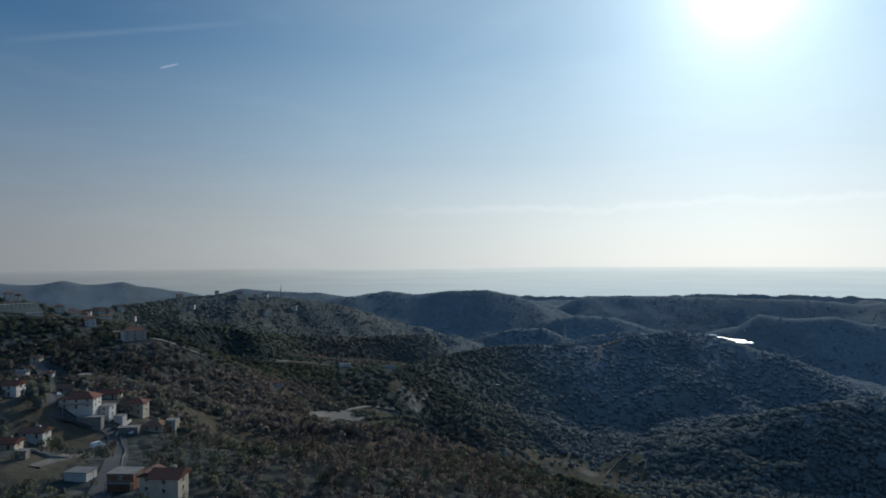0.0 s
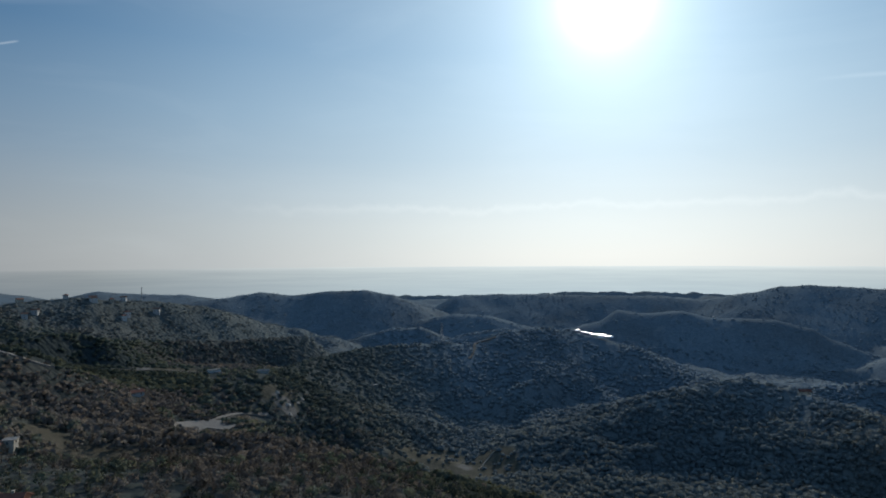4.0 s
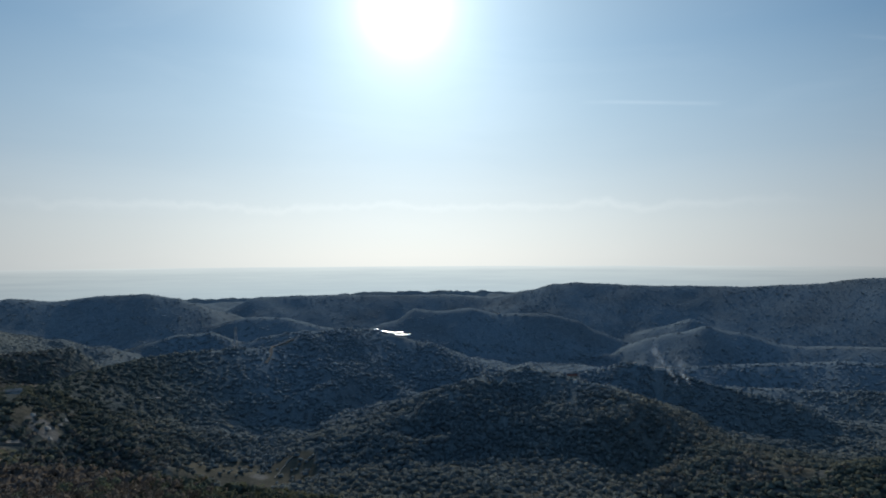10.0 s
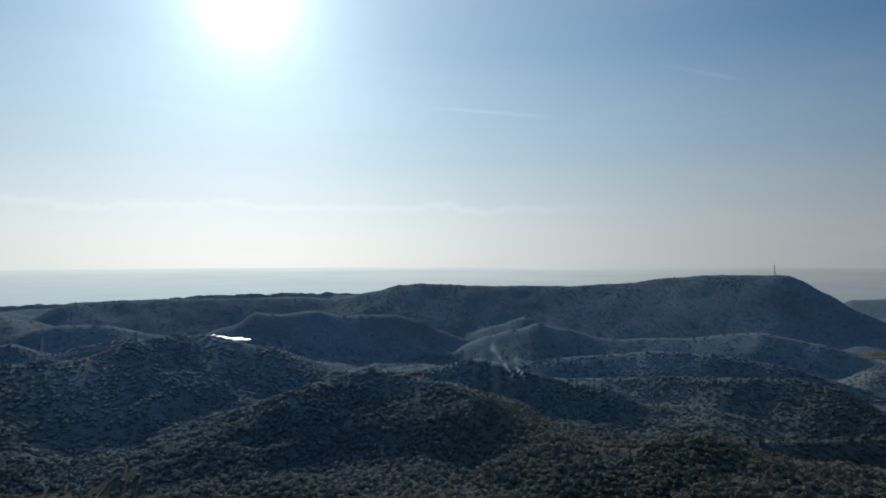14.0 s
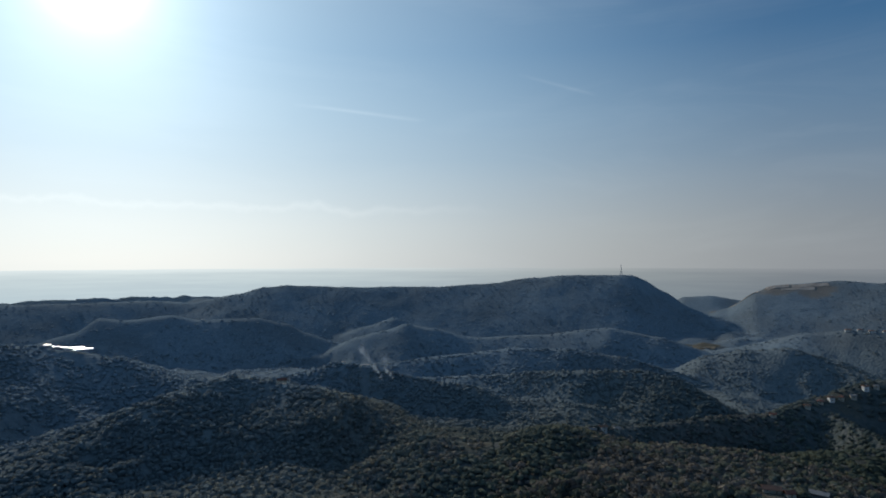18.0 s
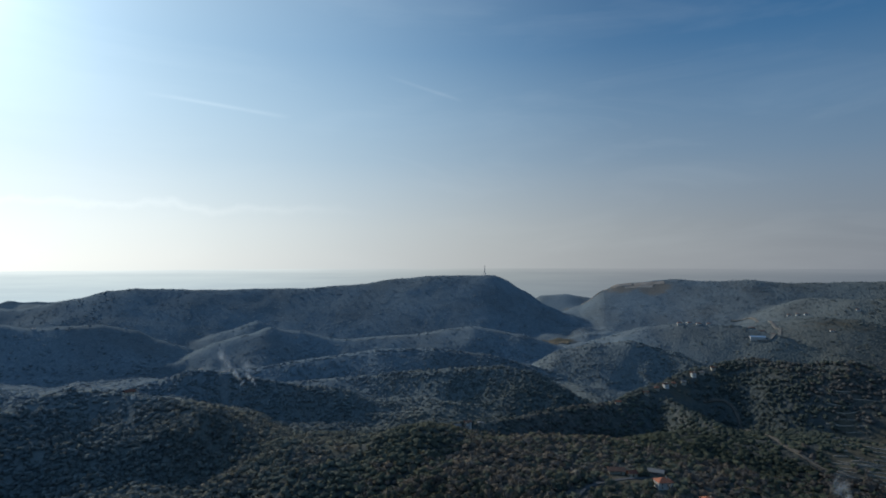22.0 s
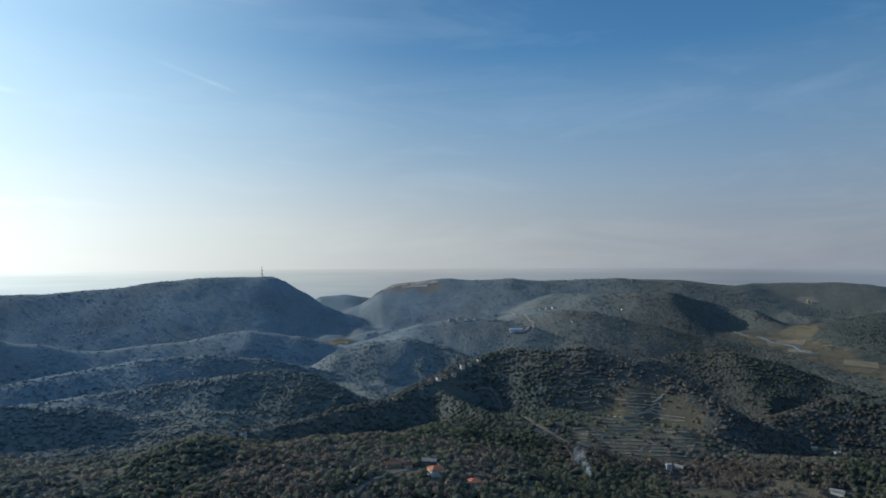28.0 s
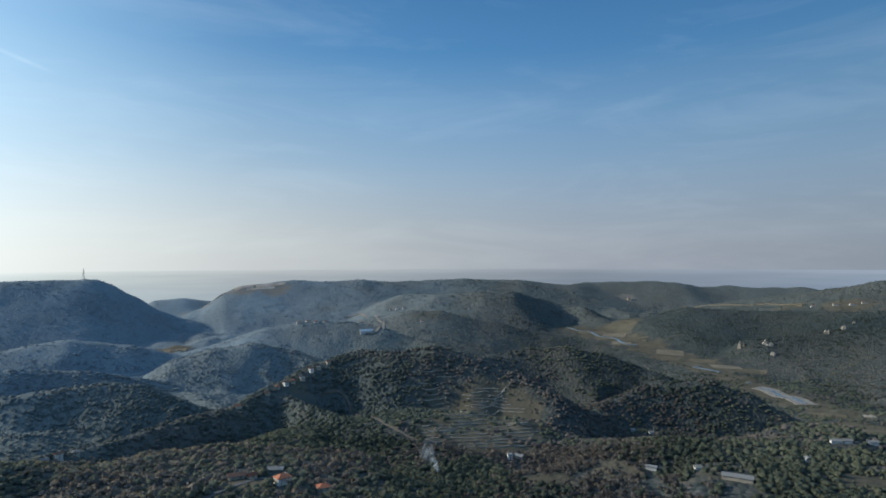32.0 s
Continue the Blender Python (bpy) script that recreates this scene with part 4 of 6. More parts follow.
def house(title, xy, w, d, storeys, turn, roof="hip", walls=WHITE, tiles=RED_TILE, label="", windows=True, balcony=False, chimney=True, group="", category="house", rise=None, high=2.7):
    """A house of w by d metres; turn is the way its front (-y) faces, in degrees from the front to the south."""
    x, y = xy
    z = ground_at(x, y)
    thing = new(title)
    thing.matrix_basis = pose(x, y, z, 0, 0, turn)
    tagged(thing, label, category, group)
    c, s = math.cos(radians(turn)), math.sin(radians(turn))
    corners = [ground_at(x + c * a - s * b, y + s * a + c * b) - z for a in (-w / 2, w / 2) for b in (-d / 2, d / 2)]
    foot, top = min(corners + [0]) - 0.4, max(max(corners) + 0.3, 0) * 0.5 + storeys * high
    floor = top - storeys * high
    bm = bmesh.new()
    box(bm, -w / 2, w / 2, -d / 2, d / 2, foot, top)
    if roof == "gable":
        r0 = rise or min(w, d) * 0.28
        for e in (-1, 1):
            if w >= d:
                vs = [bm.verts.new((e * (w / 2 - 0.01), q, h)) for q, h in ((-d / 2, top), (d / 2, top), (0, top + r0 * 0.9))]
            else:
                vs = [bm.verts.new((q, e * (d / 2 - 0.01), h)) for q, h in ((-w / 2, top), (w / 2, top), (0, top + r0 * 0.9))]
            bm.faces.new(vs)
    part("wall", bm, walls, thing)
    bm = bmesh.new()
    roof_shape(bm, w, d, top + 0.02, rise or min(w, d) * 0.28, roof, 0.25 if roof == "flat" else 0.8)
    part("roof", bm, tiles, thing, "")
    if chimney and roof != "flat":
        bm = bmesh.new()
        zc = top + (rise or min(w, d) * 0.28)
        box(bm, w * 0.2 - 0.35, w * 0.2 + 0.35, -0.3, 0.3, top + 0.3, zc + 0.5, 0.03)
        box(bm, w * 0.2 - 0.45, w * 0.2 + 0.45, -0.4, 0.4, zc + 0.5, zc + 0.62)
        part("chimney", bm, walls, thing)
    if windows:
        spots = []
        for level in range(storeys):
            h0 = floor + level * high + 0.95
            for side, span, reach in ((0, w, d / 2), (90, d, w / 2), (180, w, d / 2), (270, d, w / 2)):
                many = max(1, int(span // 4.6))
                for k in range(many):
                    spots.append((side, (k + 0.5) / many * span - span / 2, reach, h0, level == 0 and side == 0 and k == many // 2))
        for side, off, reach, h0, is_door in spots:
            m = pose(0, 0, 0, 0, 0, side) @ pose(off, -reach - 0.004, h0)
            if is_door:
                shared("door", DOOR, thing, m @ pose(0, 0, -0.9), "brown wooden door")
                continue
            window = shared("window", WINDOW[0], thing, m)
            shared("pane", WINDOW[1], window, Matrix())
            shared("sill", WINDOW[2], window, Matrix())
    if balcony:
        bm = bmesh.new()
        for level in range(1, storeys):
            zb = floor + level * high
            box(bm, -w / 2, w / 2, -d / 2 - 1.4, -d / 2 - 0.01, zb - 0.18, zb)
        part("balcony", bm, CONCRETE, thing)
        bm = bmesh.new()
        for level in range(1, storeys):
            zb = floor + level * high
            box(bm, -w / 2, w / 2, -d / 2 - 1.4, -d / 2 - 1.32, zb + 0.86, zb + 0.94)
            for k in range(int(w / 0.35)):
                box(bm, -w / 2 + k * 0.35, -w / 2 + k * 0.35 + 0.05, -d / 2 - 1.38, -d / 2 - 1.34, zb, zb + 0.86)
            for px in (-w / 2 + 0.15, w / 2 - 0.15):
                box(bm, px - 0.12, px + 0.12, -d / 2 - 1.4, -d / 2 - 1.16, floor if level == 1 else zb, zb - 0.18) if level == 1 else None
        part("balcony_rail", bm, STEEL, thing, "thin metal balcony rail")
    r = math.hypot(x, y)
    CLEAR.append((x, y, 0.62 * max(w, d) + 1.5))
    for back in range(8, 28 if r < 620 else 68, 8):                 # trees cleared towards the camera so that they don't hide the house
        CLEAR.append((x * (1 - back / r), y * (1 - back / r), 0.52 * max(w, d)))
    return thing


def facing(xy, extra=0.0):
    """The turn that points a house's front at the camera, plus extra degrees."""
    return -math.degrees(math.atan2(xy[0], xy[1])) + extra


def strip(title, points, width, mat, label, category, lift=0.2, kind="structure", step=3.0):
    """A road, track or stream bed laid over the ground along a smooth line of points."""
    pts = [Vector((*p, 0)) for p in points]
    line = []
    for k in range(len(pts) - 1):
        p0, p1, p2, p3 = pts[max(k - 1, 0)], pts[k], pts[k + 1], pts[min(k + 2, len(pts) - 1)]
        many = max(2, int((p2 - p1).length / step))
        for j in range(many):
            s = j / many
            line.append(0.5 * ((2 * p1) + (p2 - p0) * s + (2 * p0 - 5 * p1 + 4 * p2 - p3) * s * s + (3 * p1 - p0 - 3 * p2 + p3) * s ** 3))
    line.append(pts[-1])
    across = 5
    spots = []
    for k, p in enumerate(line):
        way = (line[min(k + 1, len(line) - 1)] - line[max(k - 1, 0)]).normalized()
        side = Vector((-way.y, way.x, 0))
        for j in range(across):
            spots.append(p + side * width * (j / (across - 1) - 0.5))
    xs, ys = np.array([s.x for s in spots]), np.array([s.y for s in spots])
    zs = land(xs, ys).reshape(-1, across)
    zs = (zs if width > 20 else np.maximum(zs, zs.mean(axis=1, keepdims=True))) + lift
    bm = bmesh.new()
    top = [[bm.verts.new((xs[k * across + j], ys[k * across + j], zs[k, j])) for j in range(across)] for k in range(len(line))]
    for a, b in zip(top, top[1:]):
        for j in range(across - 1):
            bm.faces.new((a[j], b[j], b[j + 1], a[j + 1]))
    for j in (0, across - 1):
        deep = [bm.verts.new((r[j].co.x, r[j].co.y, r[j].co.z - lift - 1.2)) for r in top]
        for k in range(len(top) - 1):
            f = (top[k][j], top[k + 1][j], deep[k + 1], deep[k])
            bm.faces.new(f[::-1] if j == 0 else f)
    for s in spots[::across * (2 if step < 5 else 1)]:
        CLEAR.append((s.x, s.y, width * 0.5 + 2.2))
        for back in ((7, 14) if math.hypot(s.x, s.y) < 1100 else ()):
            q = 1 - back / math.hypot(s.x, s.y)
            CLEAR.append((s.x * q, s.y * q, width * 0.5 + 0.5))
    return tagged(new(title, mesh_of(title, bm, mat)), label, category, kind=kind)


# ---- roads, tracks and the river ----
strip("road", [(-102.5, 174.6), (-114.6, 204.0), (-130.5, 243.2), (-155.7, 291.0), (-167.5, 301.6), (-180.9, 297.3), (-190.8, 299.9), (-244.1, 378.1), (-293.6, 449.6), (-318.7, 474.4)], 8.0, ASPHALT, "grey asphalt road winding through the hillside village", "road", 0.25)
strip("road_2", [(-152.6, 284.1), (-159.0, 277.1), (-148.6, 241.4), (-150.4, 224.2)], 5.5, GRAVEL, "pale concrete lane branching off the village road", "lane", 0.25)
strip("road_3", [(-264.4, 551.9), (-247.2, 550.0), (-232.0, 556.6), (-223.0, 573.2)], 5.0, GRAVEL, "pale road climbing below the scarp", "road", 0.6)
strip("road_4", [(-99.7, 552.1), (-91.4, 580.8), (-82.6, 615.5), (-70.5, 635.1), (-51.2, 652.0)], 5.5, GRAVEL, "pale gravel track leading off a cleared yard", "track", 0.5)
strip("road_5", [(-245.3, 790.8), (-204.3, 802.4), (-167.6, 804.7), (-103.7, 773.1), (-50.9, 850.5)], 5.0, DIRT, "pale farm track past white sheds", "track", 0.6)
strip("road_6", [(236.1, 952.2), (251.8, 985.3), (261.1, 1013.9), (278.5, 1015.5), (298.5, 1019.2)], 5.0, DIRT, "pale earth track over the wooded hilltop", "track", 0.9)
strip("road_7", [(2064.1, -221.9), (2057.3, -278.4), (2323.5, -338.3), (2413.4, -331.1), (2897.3, -330.1), (2970.1, -243.0)], 9.0, GRAVEL, "pale hairpin road on a far hill", "road", 2.5, step=8.0)
strip("road_8", [(1091.0, -46.1), (1081.8, -95.8), (861.0, -124.6), (783.7, -150.6), (755.5, -181.4)], 5.0, DIRT, "dirt track down the olive slope", "track", 0.8)
strip("road_9", [(2975.5, -2117.4), (2642.2, -2107.9), (2408.8, -2136.8), (2128.6, -2085.6)], 5.0, FIELD, "pale strip of road and bare fields on the far bank", "road", 3.0, step=12.0)
strip("road_10", [(473.5, 69.2), (496.9, 63.9), (525.7, 49.0), (551.6, 21.9)], 4.0, ASPHALT, "narrow lane past the lower hamlet", "lane", 0.4)
strip("river_water", [(2532.2, -1204.4), (2418.4, -1200.6), (2382.7, -1235.6), (2259.5, -1211.9), (2201.7, -1250.4), (2087.8, -1223.7), (2048.9, -1257.5)], 12.0, WATER, "grey braided river between gravel banks", "river", 2.0, step=12.0)
strip("river_water_2", [(1662.2, -1216.9), (1615.4, -1226.0), (1566.3, -1237.2)], 14.0, WATER, "grey river bend below the fields", "river", 1.6, step=8.0)
strip("river_bed", [(1359.7, -1185.5), (1322.8, -1191.0), (1251.3, -1162.5), (1230.8, -1172.7), (1151.2, -1139.8)], 46.0, GRAVEL, "pale gravel bed of the shallow river", "river bed", 1.2, step=6.0)
strip("river_water_3", [(1342.6, -1180.9), (1313.5, -1189.4), (1245.5, -1157.0), (1223.4, -1168.9), (1167.2, -1146.3)], 12.0, WATER, "shallow grey stream in a gravel bed", "river", 1.6, step=6.0)

FIELD_PATCHES = ((2360, -1235, 120, 60, 10, FIELD, "dry beige"), (2275, -1290, 90, 80, -8, STUBBLE, "pale stubble"), (2215, -1215, 80, 60, 20, FIELD, "dry brown"), (2160, -1310, 110, 70, 5, FIELD, "dry beige"),
                 (2105, -1225, 70, 60, 0, STUBBLE, "pale stubble"), (2030, -1300, 90, 80, 12, FIELD, "dry brown"), (1965, -1215, 80, 60, -10, FIELD, "dry beige"), (1900, -1295, 90, 90, 0, STUBBLE, "pale stubble"),
                 (1815, -1225, 70, 70, 8, FIELD, "dry brown"), (1745, -1310, 80, 60, -6, FIELD, "dry beige"), (1640, -1318, 90, 70, 14, STUBBLE, "pale stubble"), (1570, -1352, 80, 60, 0, FIELD, "dry beige"),
                 (1040, -1085, 60, 40, 6, FIELD, "dry brown"), (2232, 402, 90, 60, 10, STUBBLE, "pale stubble"), (2330, 430, 120, 70, -5, STUBBLE, "pale stubble"))
for px, py, along, deep, turn, mat, look_of in FIELD_PATCHES:
    a = math.atan2(py, px) + radians(90 + turn)
    dx, dy = math.cos(a) * along / 2, math.sin(a) * along / 2
    strip("field", [(px - dx, py - dy), (px + dx * 0.1, py + dy * 0.1), (px + dx, py + dy)], deep, mat, look_of + " field on the valley floor", "field", 0.35, step=10.0)
strip("yard", [(-113.8, 518.7), (-100.5, 556.5), (-71.0, 547.4)], 24.0, GRAVEL, "cleared gravel yard among bare trees", "yard", 0.9)

# ---- the hillside village ----
V = "village houses"
p = (-84.2, 187.5)
house("house", p, 8.6, 7.3, 3, facing(p, -25), "gable", CREAM, RED_TILE, "cream house with a red tiled gable roof and small windows", group=V)
p = (-90.6, 189.4)
house("house", p, 4.3, 6.8, 3, facing(p, -25), "gable", CREAM, OLD_TILE, "cream house wing with a dark red gable roof", chimney=False, group=V)
p = (-108.1, 207.5)
house("house", p, 9.1, 6.5, 2, facing(p, -30), "flat", BRICK, CONCRETE, "unfinished brick house with a flat concrete roof", balcony=True, group=V)
p = (-130.2, 219.2)
house("shed", p, 8.3, 5.7, 1, facing(p, -37), "flat", WHITE, GREY_SHEET, "white outbuilding with a grey flat roof", windows=False, chimney=False, category="shed")
p = (-181.1, 304.2)
house("house", p, 15.8, 9.5, 2, facing(p, -23), "hip", WHITE, RED_TILE, "large white house with a red-brown hip roof and balcony", balcony=True, group=V, high=2.4, rise=2.9)
p = (-172.8, 298.6)
house("garage", p, 11.2, 3.5, 1, facing(p, -24), "flat", CONCRETE, CONCRETE, "grey concrete garage under a roof terrace", windows=False, category="garage")
p = (-226.8, 369.4)
house("house", p, 10.5, 7.7, 1, facing(p, -27), "gable", CREAM, OLD_TILE, "low house with an old dark tiled roof", group=V)
p = (-216.4, 373.9)
house("house", p, 7.6, 6.4, 1, facing(p, -29), "gable", WHITE, OLD_TILE, "small white house with a brown gable roof", group=V)
p = (-189.2, 346.2)
house("house", p, 10.6, 7.7, 1, facing(p, -21), "gable", CREAM, RED_TILE, "low cream house with a weathered red-brown roof", group=V)
p = (-265.4, 451.2)
house("house", p, 8.8, 6.8, 1, facing(p, -28), "flat", CONCRETE, CONCRETE, "grey unfinished house with a flat roof", group=V)
p = (-252.1, 446.8)
house("house", p, 6.2, 5.2, 1, facing(p, -23), "gable", WHITE, OLD_TILE, "tiny white house with a brown roof", group=V)
p = (-163.7, 325.6)
house("house", p, 9.8, 7.5, 2, facing(p, -25), "hip", CREAM, RED_TILE, "cream two-storey house with a red-brown hip roof", group=V)
p = (-170.8, 310.1)
house("house", p, 5.3, 5.9, 2, facing(p, -32), "flat", WHITE, CONCRETE, "narrow white house with a flat roof", group=V)
p = (-164.3, 310.2)
house("house", p, 4.6, 3.6, 1, facing(p, -33), "flat", WHITE, CONCRETE, "low white annex with a flat roof", windows=False, group=V)
p = (-146.3, 309.1)
house("house", p, 9.5, 7.6, 1, facing(p, -22), "hip", CREAM, OLD_TILE, "low house with a broad dark hip roof", group=V)
p = (-139.5, 313.9)
house("house", p, 5.1, 5.1, 2, facing(p, -23), "flat", CREAM, CONCRETE, "small tan house with a flat roof", group=V)
p = (-154.7, 300.0)
house("garage", p, 9.4, 3.5, 1, facing(p, -21), "flat", CONCRETE, CONCRETE, "low grey garage with a dark opening", windows=False, category="garage")
p = (-210.0, 297.9)
house("house", p, 7.1, 7.1, 2, facing(p, -33), "gable", WHITE, RED_TILE, "white two-storey house with a red gable roof", group=V)
p = (-250.7, 368.3)
house("shed", p, 6.6, 4.6, 1, facing(p, -24), "flat", WHITE, GREY_SHEET, "white lean-to shed on a terrace", windows=False, category="shed")
p = (-310.1, 449.4)
house("house", p, 7.1, 5.6, 1, facing(p, -28), "gable", WHITE, GREY_SHEET, "white outbuilding with a grey sheet roof", windows=False, group=V)
p = (-291.1, 449.5)
house("house", p, 6.5, 5.0, 1, facing(p, -18), "gable", WHITE, OLD_TILE, "tiny white house beside the road", group=V)
p = (-182.7, 273.0)
house("house", p, 10.4, 6.4, 1, facing(p, -32), "gable", WHITE, OLD_TILE, "long low white house with a dark roof", group=V)
p = (-178.9, 250.1)
house("house", p, 9.2, 6.3, 1, facing(p, -30), "gable", CREAM, RED_TILE, "low cream house with a red gable roof", group=V)
p = (-160.1, 232.2)
house("shed", p, 3.7, 2.9, 1, facing(p, -30), "flat", CONCRETE, CONCRETE, "low grey terrace block", windows=False, category="shed")
p = (-320.5, 480.4)
house("house", p, 7.0, 5.9, 1, facing(p, -28), "gable", CREAM, OLD_TILE, "low house among olive trees", group=V)
p = (-276.1, 542.8)
house("house", p, 18.1, 14.7, 3, facing(p, 10), "hip", WHITE, OLD_TILE, "tall white house with a brown hip roof and balcony", group=V, balcony=True)
p = (-299.1, 561.3)
house("house", p, 9.0, 8.0, 2, facing(p, 10), "flat", BRICK, CONCRETE, "bare brick house with a flat roof", group=V)
p = (-539.5, 768.6)
house("school", p, 47.2, 13.0, 2, facing(p, 20), "flat", CREAM, CONCRETE, "long two-storey building with a flat roof", category="building")
p = (-517.2, 769.3)
house("shed", p, 18.0, 6.0, 1, facing(p, 10), "gable", WHITE, GREY_SHEET, "long white shed with a grey roof", windows=False, category="shed")
for p, turn, w, tiles, look_of in (((-526.4, 834.9), 10, 10, RED_TILE, "red"), ((-539.0, 894.4), 30, 9, OLD_TILE, "brown"), ((-555.1, 950.4), -10, 10, RED_TILE, "red"), ((-554.6, 985.7), 20, 9, OLD_TILE, "brown"),
                                   ((-363.9, 628.2), 0, 10, OLD_TILE, "brown"), ((-533.2, 966.7), 35, 9, RED_TILE, "red"), ((-499.8, 823.1), 15, 8, OLD_TILE, "brown"), ((-426.1, 1277.8), 10, 13, OLD_TILE, "brown"), ((-393.1, 1347.9), -20, 10, OLD_TILE, "brown"),
                                   ((-570.0, 798.1), 20, 9, OLD_TILE, "brown"), ((-569.6, 815.6), 0, 8, OLD_TILE, "brown"), ((-369.1, 1286.1), 20, 11, RED_TILE, "red"), ((-333.0, 1357.8), -10, 12, OLD_TILE, "brown"), ((-489.4, 1148.1), 0, 9, OLD_TILE, "brown")):
    house("house", p, w, 8.5, 2, facing(p, turn), "hip" if turn > 5 else "gable", WHITE, tiles, "white hillside house with a %s tiled roof" % look_of, group=V, high=3.3)
for k, p in enumerate(((-513.7, 843.2), (-566.8, 997.2), (-554.1, 1014.7), (-563.0, 1063.5), (-491.0, 834.0), (-533.9, 956.6), (-525.5, 1032.5), (-527.2, 1217.9), (-473.4, 1274.2), (-430.2, 1286.6), (-404.6, 1312.0), (-487.1, 1181.2), (-370.1, 1268.9))):
    wide, look_of = (9, 12, 8, 10)[k % 4], ("red", "brown")[k % 2]
    house("house", p, wide, 8.0, 2, facing(p, (15, -20, 30, 0, -8)[k % 5]), ("hip", "gable")[k % 2], (WHITE, CREAM, WHITE)[k % 3], (RED_TILE, OLD_TILE)[k % 2], "hillside village house with a %s tiled roof" % look_of, group=V, high=3.0)
p = (-166.8, 610.6)
house("house", p, 11.0, 7.0, 1, facing(p, 20), "gable", WHITE, RED_TILE, "small white house with a red roof among trees", group=V)
p = (-126.1, 778.9)
house("shed", p, 14.0, 7.0, 1, facing(p, 15), "flat", WHITE, GREY_SHEET, "white farm shed with a flat roof", windows=False, category="shed", high=3.4)
p = (-72.3, 806.8)
house("shed", p, 16.0, 6.0, 1, facing(p, 10), "gable", WHITE, GREY_SHEET, "long white farm shed with a grey roof", windows=False, category="shed")
p = (75.3, 851.7)
house("water_tank", p, 5.5, 5.0, 1, facing(p, 20), "flat", STONE, CONCRETE, "square stone water tank among trees", windows=False, category="water tank")

# ---- the middle and far houses ----
p = (558.4, 617.5)
house("house", p, 11.0, 8.0, 1, facing(p, 15), "gable", CREAM, RED_TILE, "cream hilltop house with a red tiled roof")
p = (551.8, 605.2)
house("shed", p, 5.0, 4.0, 1, facing(p, 15), "flat", WHITE, CONCRETE, "tiny white shed among trees", windows=False, category="shed")
p = (860.8, 730.3)
house("house", p, 16.0, 8.0, 1, facing(p, 5), "flat", WHITE, GREY_SHEET, "long white house with a pale roof", windows=False)
for p, w in (((834.2, 760.6), 6), ((1972.9, 1287.9), 10), ((2064.2, 1216.5), 18), ((1239.8, 1744.3), 12), ((2064.3, 1216.4), 14), ((2016.0, 1264.9), 12), ((2022.1, 1177.6), 16), ((2052.4, 1090.3), 10), ((1973.5, 1286.9), 12), ((1268.9, 52.8), 9)):
    house("house", p, w, 8.0, 1, facing(p, 10), "flat", WHITE, GREY_SHEET, "small pale house on a hazy far slope", windows=False, group="far houses")
p = (520.4, 8.0)
house("house", p, 11.5, 9.5, 2, facing(p, 25), "hip", WHITE, LIT_TILE, "white two-storey house with a bright red hip roof", group=V)
p = (528.9, -25.3)
house("house", p, 10.0, 9.0, 1, facing(p, 15), "hip", CREAM, LIT_TILE, "low house with a bright red hip roof", group=V)
p = (550.0, 46.8)
house("house", p, 13.0, 8.0, 1, facing(p, 10), "gable", CREAM, OLD_TILE, "low house with a faded pinkish roof", group=V)
p = (549.4, 34.3)
house("house", p, 7.0, 7.0, 1, facing(p, 30), "gable", CREAM, RED_TILE, "small house with a red gable roof", group=V)
p = (572.8, 14.8)
house("shed", p, 13.0, 7.0, 1, facing(p, -10), "gable", CONCRETE, GREY_SHEET, "grey shed with a pale sheet roof", windows=False, category="shed")
p = (695.9, -254.5)
house("house", p, 6.0, 6.0, 2, facing(p, 10), "flat", WHITE, CONCRETE, "small white house beside a sheet-roofed shed", group=V)
p = (697.7, -266.8)
house("shed", p, 10.0, 7.0, 1, facing(p, -25), "gable", STONE, GREY_SHEET, "shed with a pale sloping metal roof", windows=False, category="shed", chimney=False)
p = (974.8, -625.1)
house("shed", p, 8.0, 6.0, 1, facing(p, 30), "gable", WHITE, GREY_SHEET, "white shed with a pale sheet roof in the woods", windows=False, category="shed", chimney=False)
p = (488.0, -403.1)
house("barn", p, 26.0, 11.0, 1, facing(p, -4), "gable", STONE, GREY_SHEET, "long low barn with a pale sheet roof", windows=False, category="barn", chimney=False, rise=1.6)
p = (563.3, -360.8)
house("shed", p, 11.0, 6.0, 1, facing(p, -8), "gable", WHITE, GREY_SHEET, "low shed with a pale roof", windows=False, category="shed", chimney=False, rise=1.2)
for p, w in (((606.1, -640.8), 12), ((599.8, -650.8), 9), ((594.8, -683.4), 11), ((528.6, -390.2), 6), ((1007.1, -607.2), 7), ((512.1, -506.1), 5), ((1409.2, -1201.7), 9)):
    house("house", p, w, 6.0, 1, facing(p, 20), "gable", WHITE, GREY_SHEET, "small pale farm building on the valley floor", windows=False, group="farm buildings", chimney=False)
